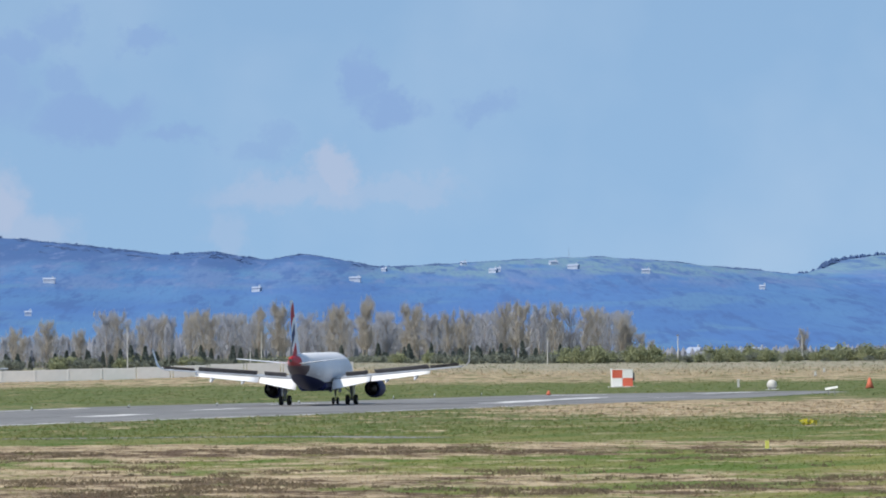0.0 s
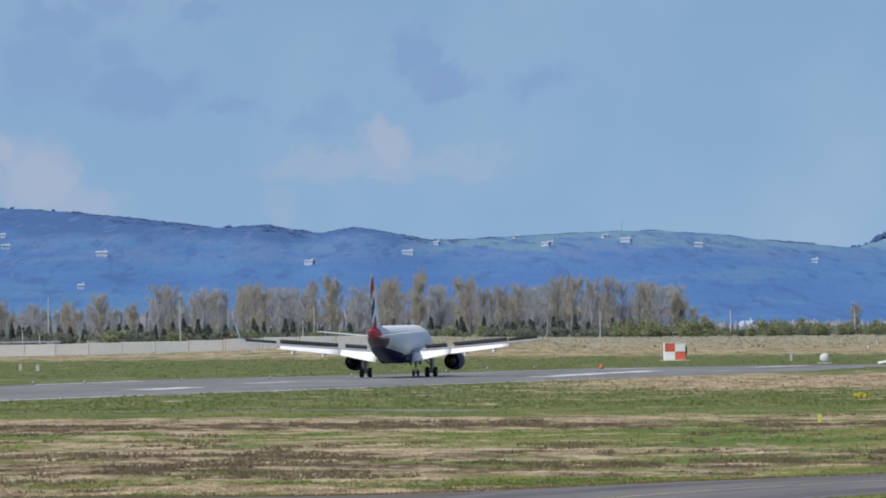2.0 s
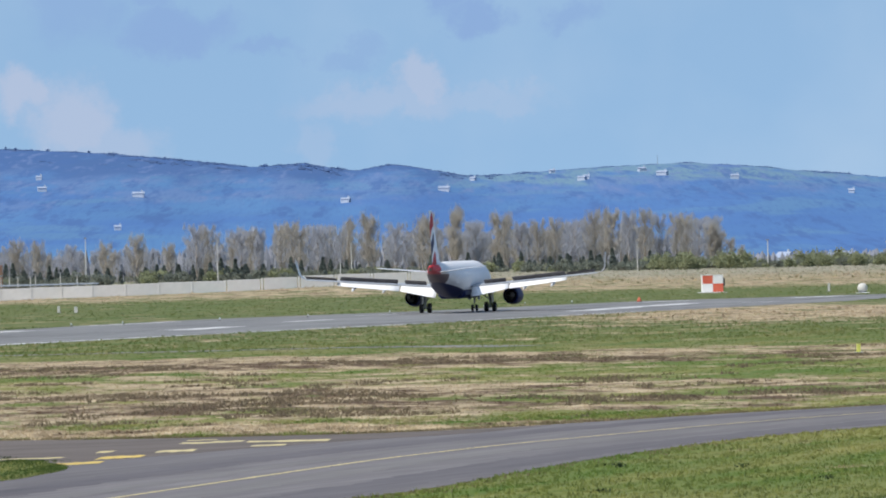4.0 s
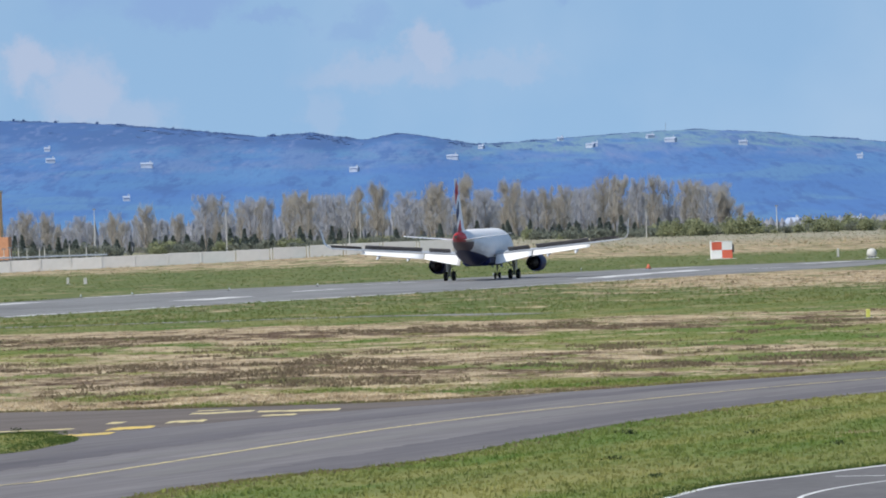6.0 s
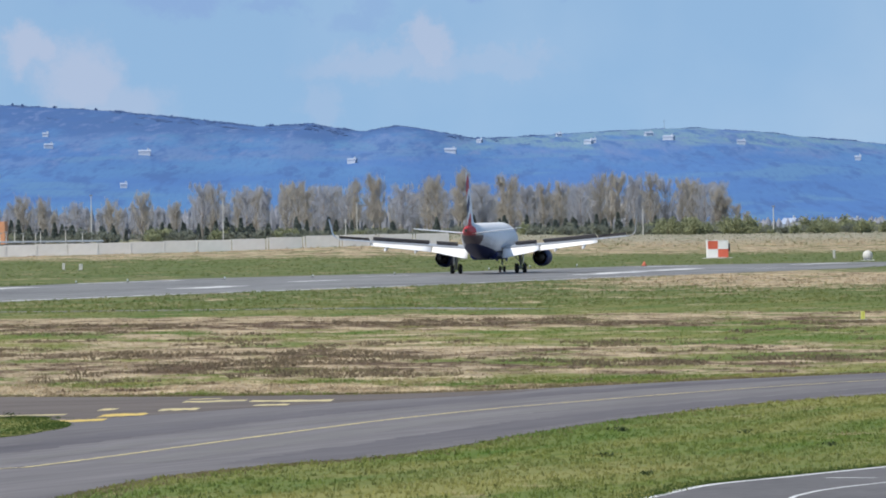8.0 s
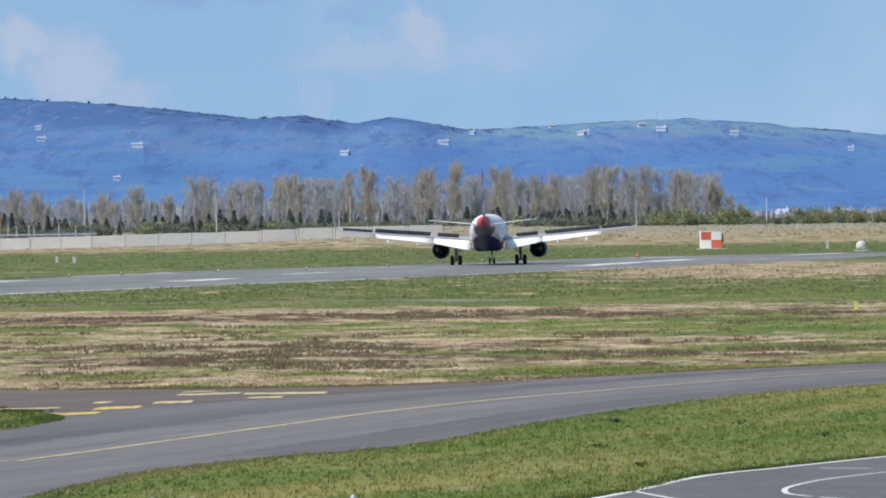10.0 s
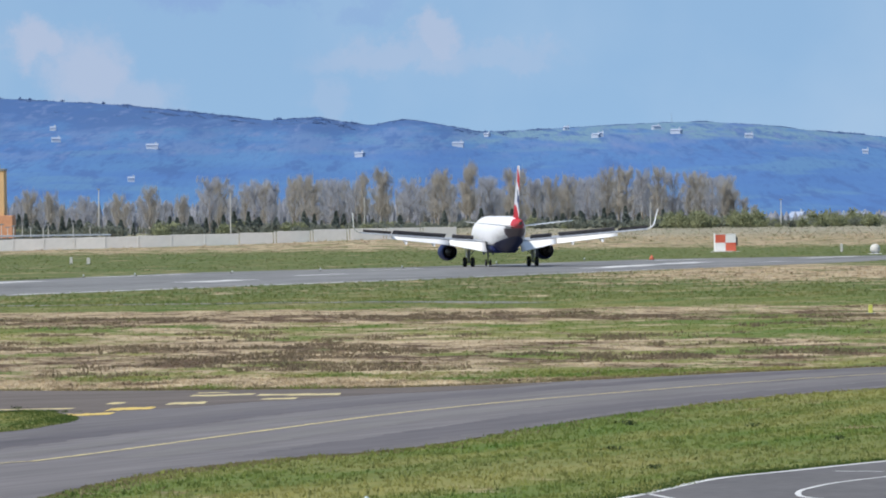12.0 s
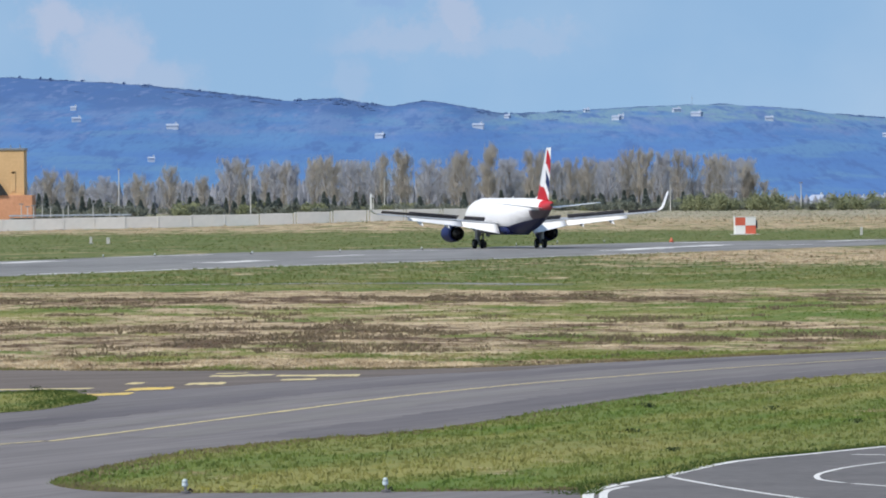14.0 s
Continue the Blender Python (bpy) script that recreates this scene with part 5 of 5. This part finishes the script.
for k, (x, y, wide, high) in enumerate(((5.8, 259.5, .5, .17), (-15.6, 286.2, .35, .25), (4.8, 233.5, .45, .12), (5.6, 216.6, .4, .12), (9.8, 255.3, .4, .14), (11.8, 240.6, .4, .14), (2.8, 190.2, .16, .10), (3.15, 191.4, .18, .10), (3.6, 192.4, .2, .10))):
    clump("weed_clump", "dark green weed clump in the short grass", "weed", "weeds in the grass", x, y, 0, wide, high, WEED, 100 + k)
for k, (x, y) in enumerate(((-6.3, 190.6), (-6.0, 191.2), (-5.95, 190.4), (-6.45, 191.4), (-5.2, 192.0))):
    clump("dandelion", "small yellow dandelion in the grass edge", "flower", "dandelions in the grass", x, y, 0, .09, .12, GORSE, 200 + k)
clump("gorse_clump", "low yellow flowering clump in the turf", "flower", "", 37.5, 640, 0, 1.4, .45, GORSE, 300)

# ================= grass =================


def inside(poly, x, y):
    """Which of the points lie inside the outline."""
    px, py = np.array([p[0] for p in poly]), np.array([p[1] for p in poly])
    hit = np.zeros(len(x), bool)
    j = len(poly) - 1
    for i in range(len(poly)):
        cross = ((py[i] > y) != (py[j] > y)) & (x < (px[j] - px[i]) * (y - py[i]) / (py[j] - py[i] + 1e-12) + px[i])
        hit ^= cross
        j = i
    return hit


PAVED = [NEAR_EDGE + FAR_EDGE, TAXI_FAR + TAXI_NEAR + [(2.6, 170), (-80, 170), (-80, 340)], [(2.3, 150), (2.5, 184)] + APRON[:8] + [(60, 150)]]


def fans(name, x, y, h, material, label, rng, blades):
    """A fan of thin blades at each point, all in one mesh."""
    base = np.array([ground_z(p, q) for p, q in zip(x, y)])
    n = len(x)
    v = np.zeros((n, blades, 3, 3))
    for k in range(blades):
        an = rng.uniform(0, math.pi, n)
        w = h * rng.uniform(.14, .34, n)
        lean = h * rng.uniform(-.6, .6, n)
        ox, oy = rng.normal(0, .5, n) * h, rng.normal(0, .5, n) * h
        hh = h * rng.uniform(.6, 1.0, n)
        dx, dy = np.cos(an) * w, np.sin(an) * w * .6
        v[:, k, 0] = np.stack([x + ox - dx, y + oy - dy, base - .02], -1)
        v[:, k, 1] = np.stack([x + ox + dx, y + oy + dy, base - .02], -1)
        v[:, k, 2] = np.stack([x + ox + lean, y + oy, base + hh], -1)
    me = bpy.data.meshes.new(name)
    verts = v.reshape(-1, 3)
    me.from_pydata(verts.tolist(), [], np.arange(len(verts)).reshape(-1, 3).tolist())
    me.materials.append(material)
    return tagged(new(name, me), label, "grass", kind="stuff")


def turned_rows(d):
    """How much of the hay is turned over in dark rows at this distance."""
    return sum(math.exp(-((d - c) / w) ** 2) for c, w in ((513, 13), (376, 14), (408, 6))) - .35


def tufts(name, zones, material, label, seed, blades=4):
    """Upright tufts of grass, each a fan of thin blades, over stretches of the field."""
    rng = np.random.default_rng(seed)
    xs, ys, hs = [], [], []
    for count, y0, y1, h0, h1, clump in zones:
        y = rng.uniform(y0, y1, count)
        x = rng.uniform(-1, 1, count) * (0.072 * y + 6)
        if clump:
            keep = np.array([noise.noise((a * .13, b * .075, 7.7)) + .55 * noise.noise((a * .7, b * .16, 1.3)) - .008 * max(a, 0) + .42 * turned_rows(b + .35 * a) > clump for a, b in zip(x, y)])
            x, y = x[keep], y[keep]
        xs.append(x), ys.append(y), hs.append(rng.uniform(h0, h1, len(x)))
    x, y, h = np.concatenate(xs), np.concatenate(ys), np.concatenate(hs)
    ok = np.ones(len(x), bool)
    for poly in PAVED:
        ok &= ~inside(poly, x, y)
    ok |= inside(ISLAND, x, y)
    x, y, h = x[ok], y[ok], h[ok]
    return fans(name, x, y, h, material, label, rng, blades)


STALK = thin(surface("dead_stalks", (.105, .080, .052), (.27, .215, .14), .9, .95, 0), .3)
tufts("grass_tufts", [(45000, 188, 345, .05, .15, 0), (36000, 318, 640, .04, .13, 0), (12000, 600, 860, .08, .26, 0), (9000, 930, 1420, .1, .25, 0), (4000, 1400, 2100, .2, .5, 0)], TUFT,
      "green and straw-coloured grass tufts over the airfield", 8)
tufts("dead_stalks", [(60000, 326, 545, .08, .24, .26)], STALK, "brown dead stalks standing in rows in the hay field", 9, 3)



def verge(name, line, count, reach, side, h0, h1, material, label, seed):
    """Longer grass along the edge of a paved strip, on one side of the line."""
    rng = np.random.default_rng(seed)
    p = np.array(line)
    at = np.sort(rng.uniform(0, len(p) - 1.001, count))
    i = at.astype(int)
    f = (at - i)[:, None]
    d = p[i + 1] - p[i]
    d /= np.linalg.norm(d, axis=1)[:, None] + 1e-9
    q = p[i] * (1 - f) + p[i + 1] * f + np.stack([-d[:, 1], d[:, 0]], -1) * (side * np.abs(rng.normal(0, reach, count)))[:, None]
    return fans(name, q[:, 0], q[:, 1], rng.uniform(h0, h1, count), material, label, rng, 4)


FRINGE = thin(surface("dry_brown_grass", (.12, .095, .055), (.28, .23, .13), .8, .95, 0), .4)
LUSH = thin(surface("lush_grass", (.038, .070, .016), (.10, .145, .038), .8, .95, 0), .4)
verge("verge_grass", TAXI_FAR, 5000, .9, 1, .03, .13, FRINGE, "dry brown grass along the taxiway edge", 31)
verge("verge_grass", TAXI_NEAR, 3600, .7, 1, .03, .10, FRINGE, "dry brown grass along the taxiway edge", 32)
verge("verge_grass", APRON[:8], 3000, .5, 1, .03, .10, LUSH, "green grass along the service road edge", 33)
verge("verge_grass", ISLAND, 5000, 1.2, -1, .03, .13, LUSH, "long green grass on the island's rim", 34)

# ================= movement =================
# seconds, metres to the right, metres away, degrees of heading to the right
TAXI = [(0.0, -2.95, 893.4, 8.7), (1.0, -1.3, 899.5, 8.95), (2.0, 0.15, 905.0, 9.1), (3.0, 1.45, 910.2, 9.1), (4.5, 3.15, 915.8, 8.95), (6.5, 4.7, 921.4, 8.45), (8.0, 5.66, 924.3, 7.7), (9.5, 6.35, 927.8, 4.0),
        (11.0, 6.55, 930.6, -2.0), (12.5, 5.97, 932.6, -8.57), (14.0, 4.98, 934.8, -14.21)]


def motions():
    walk(airliner, [(t, pose(x, d, 0, 0, 0, -a)) for t, x, d, a in TAXI])
    ts = [r[0] for r in TAXI]
    run = [0.0]
    for p, q in zip(TAXI, TAXI[1:]):
        run.append(run[-1] + math.hypot(q[1] - p[1], q[2] - p[2]))
    for w in airliner_wheels:
        x, y, r = w.location
        rows = []
        for k in range(141):
            t = k / 10
            rows.append((t, pose(x, y, r, -math.degrees(float(np.interp(t, ts, run)) / r), 0, 0)))
        walk(w, rows)


motions()
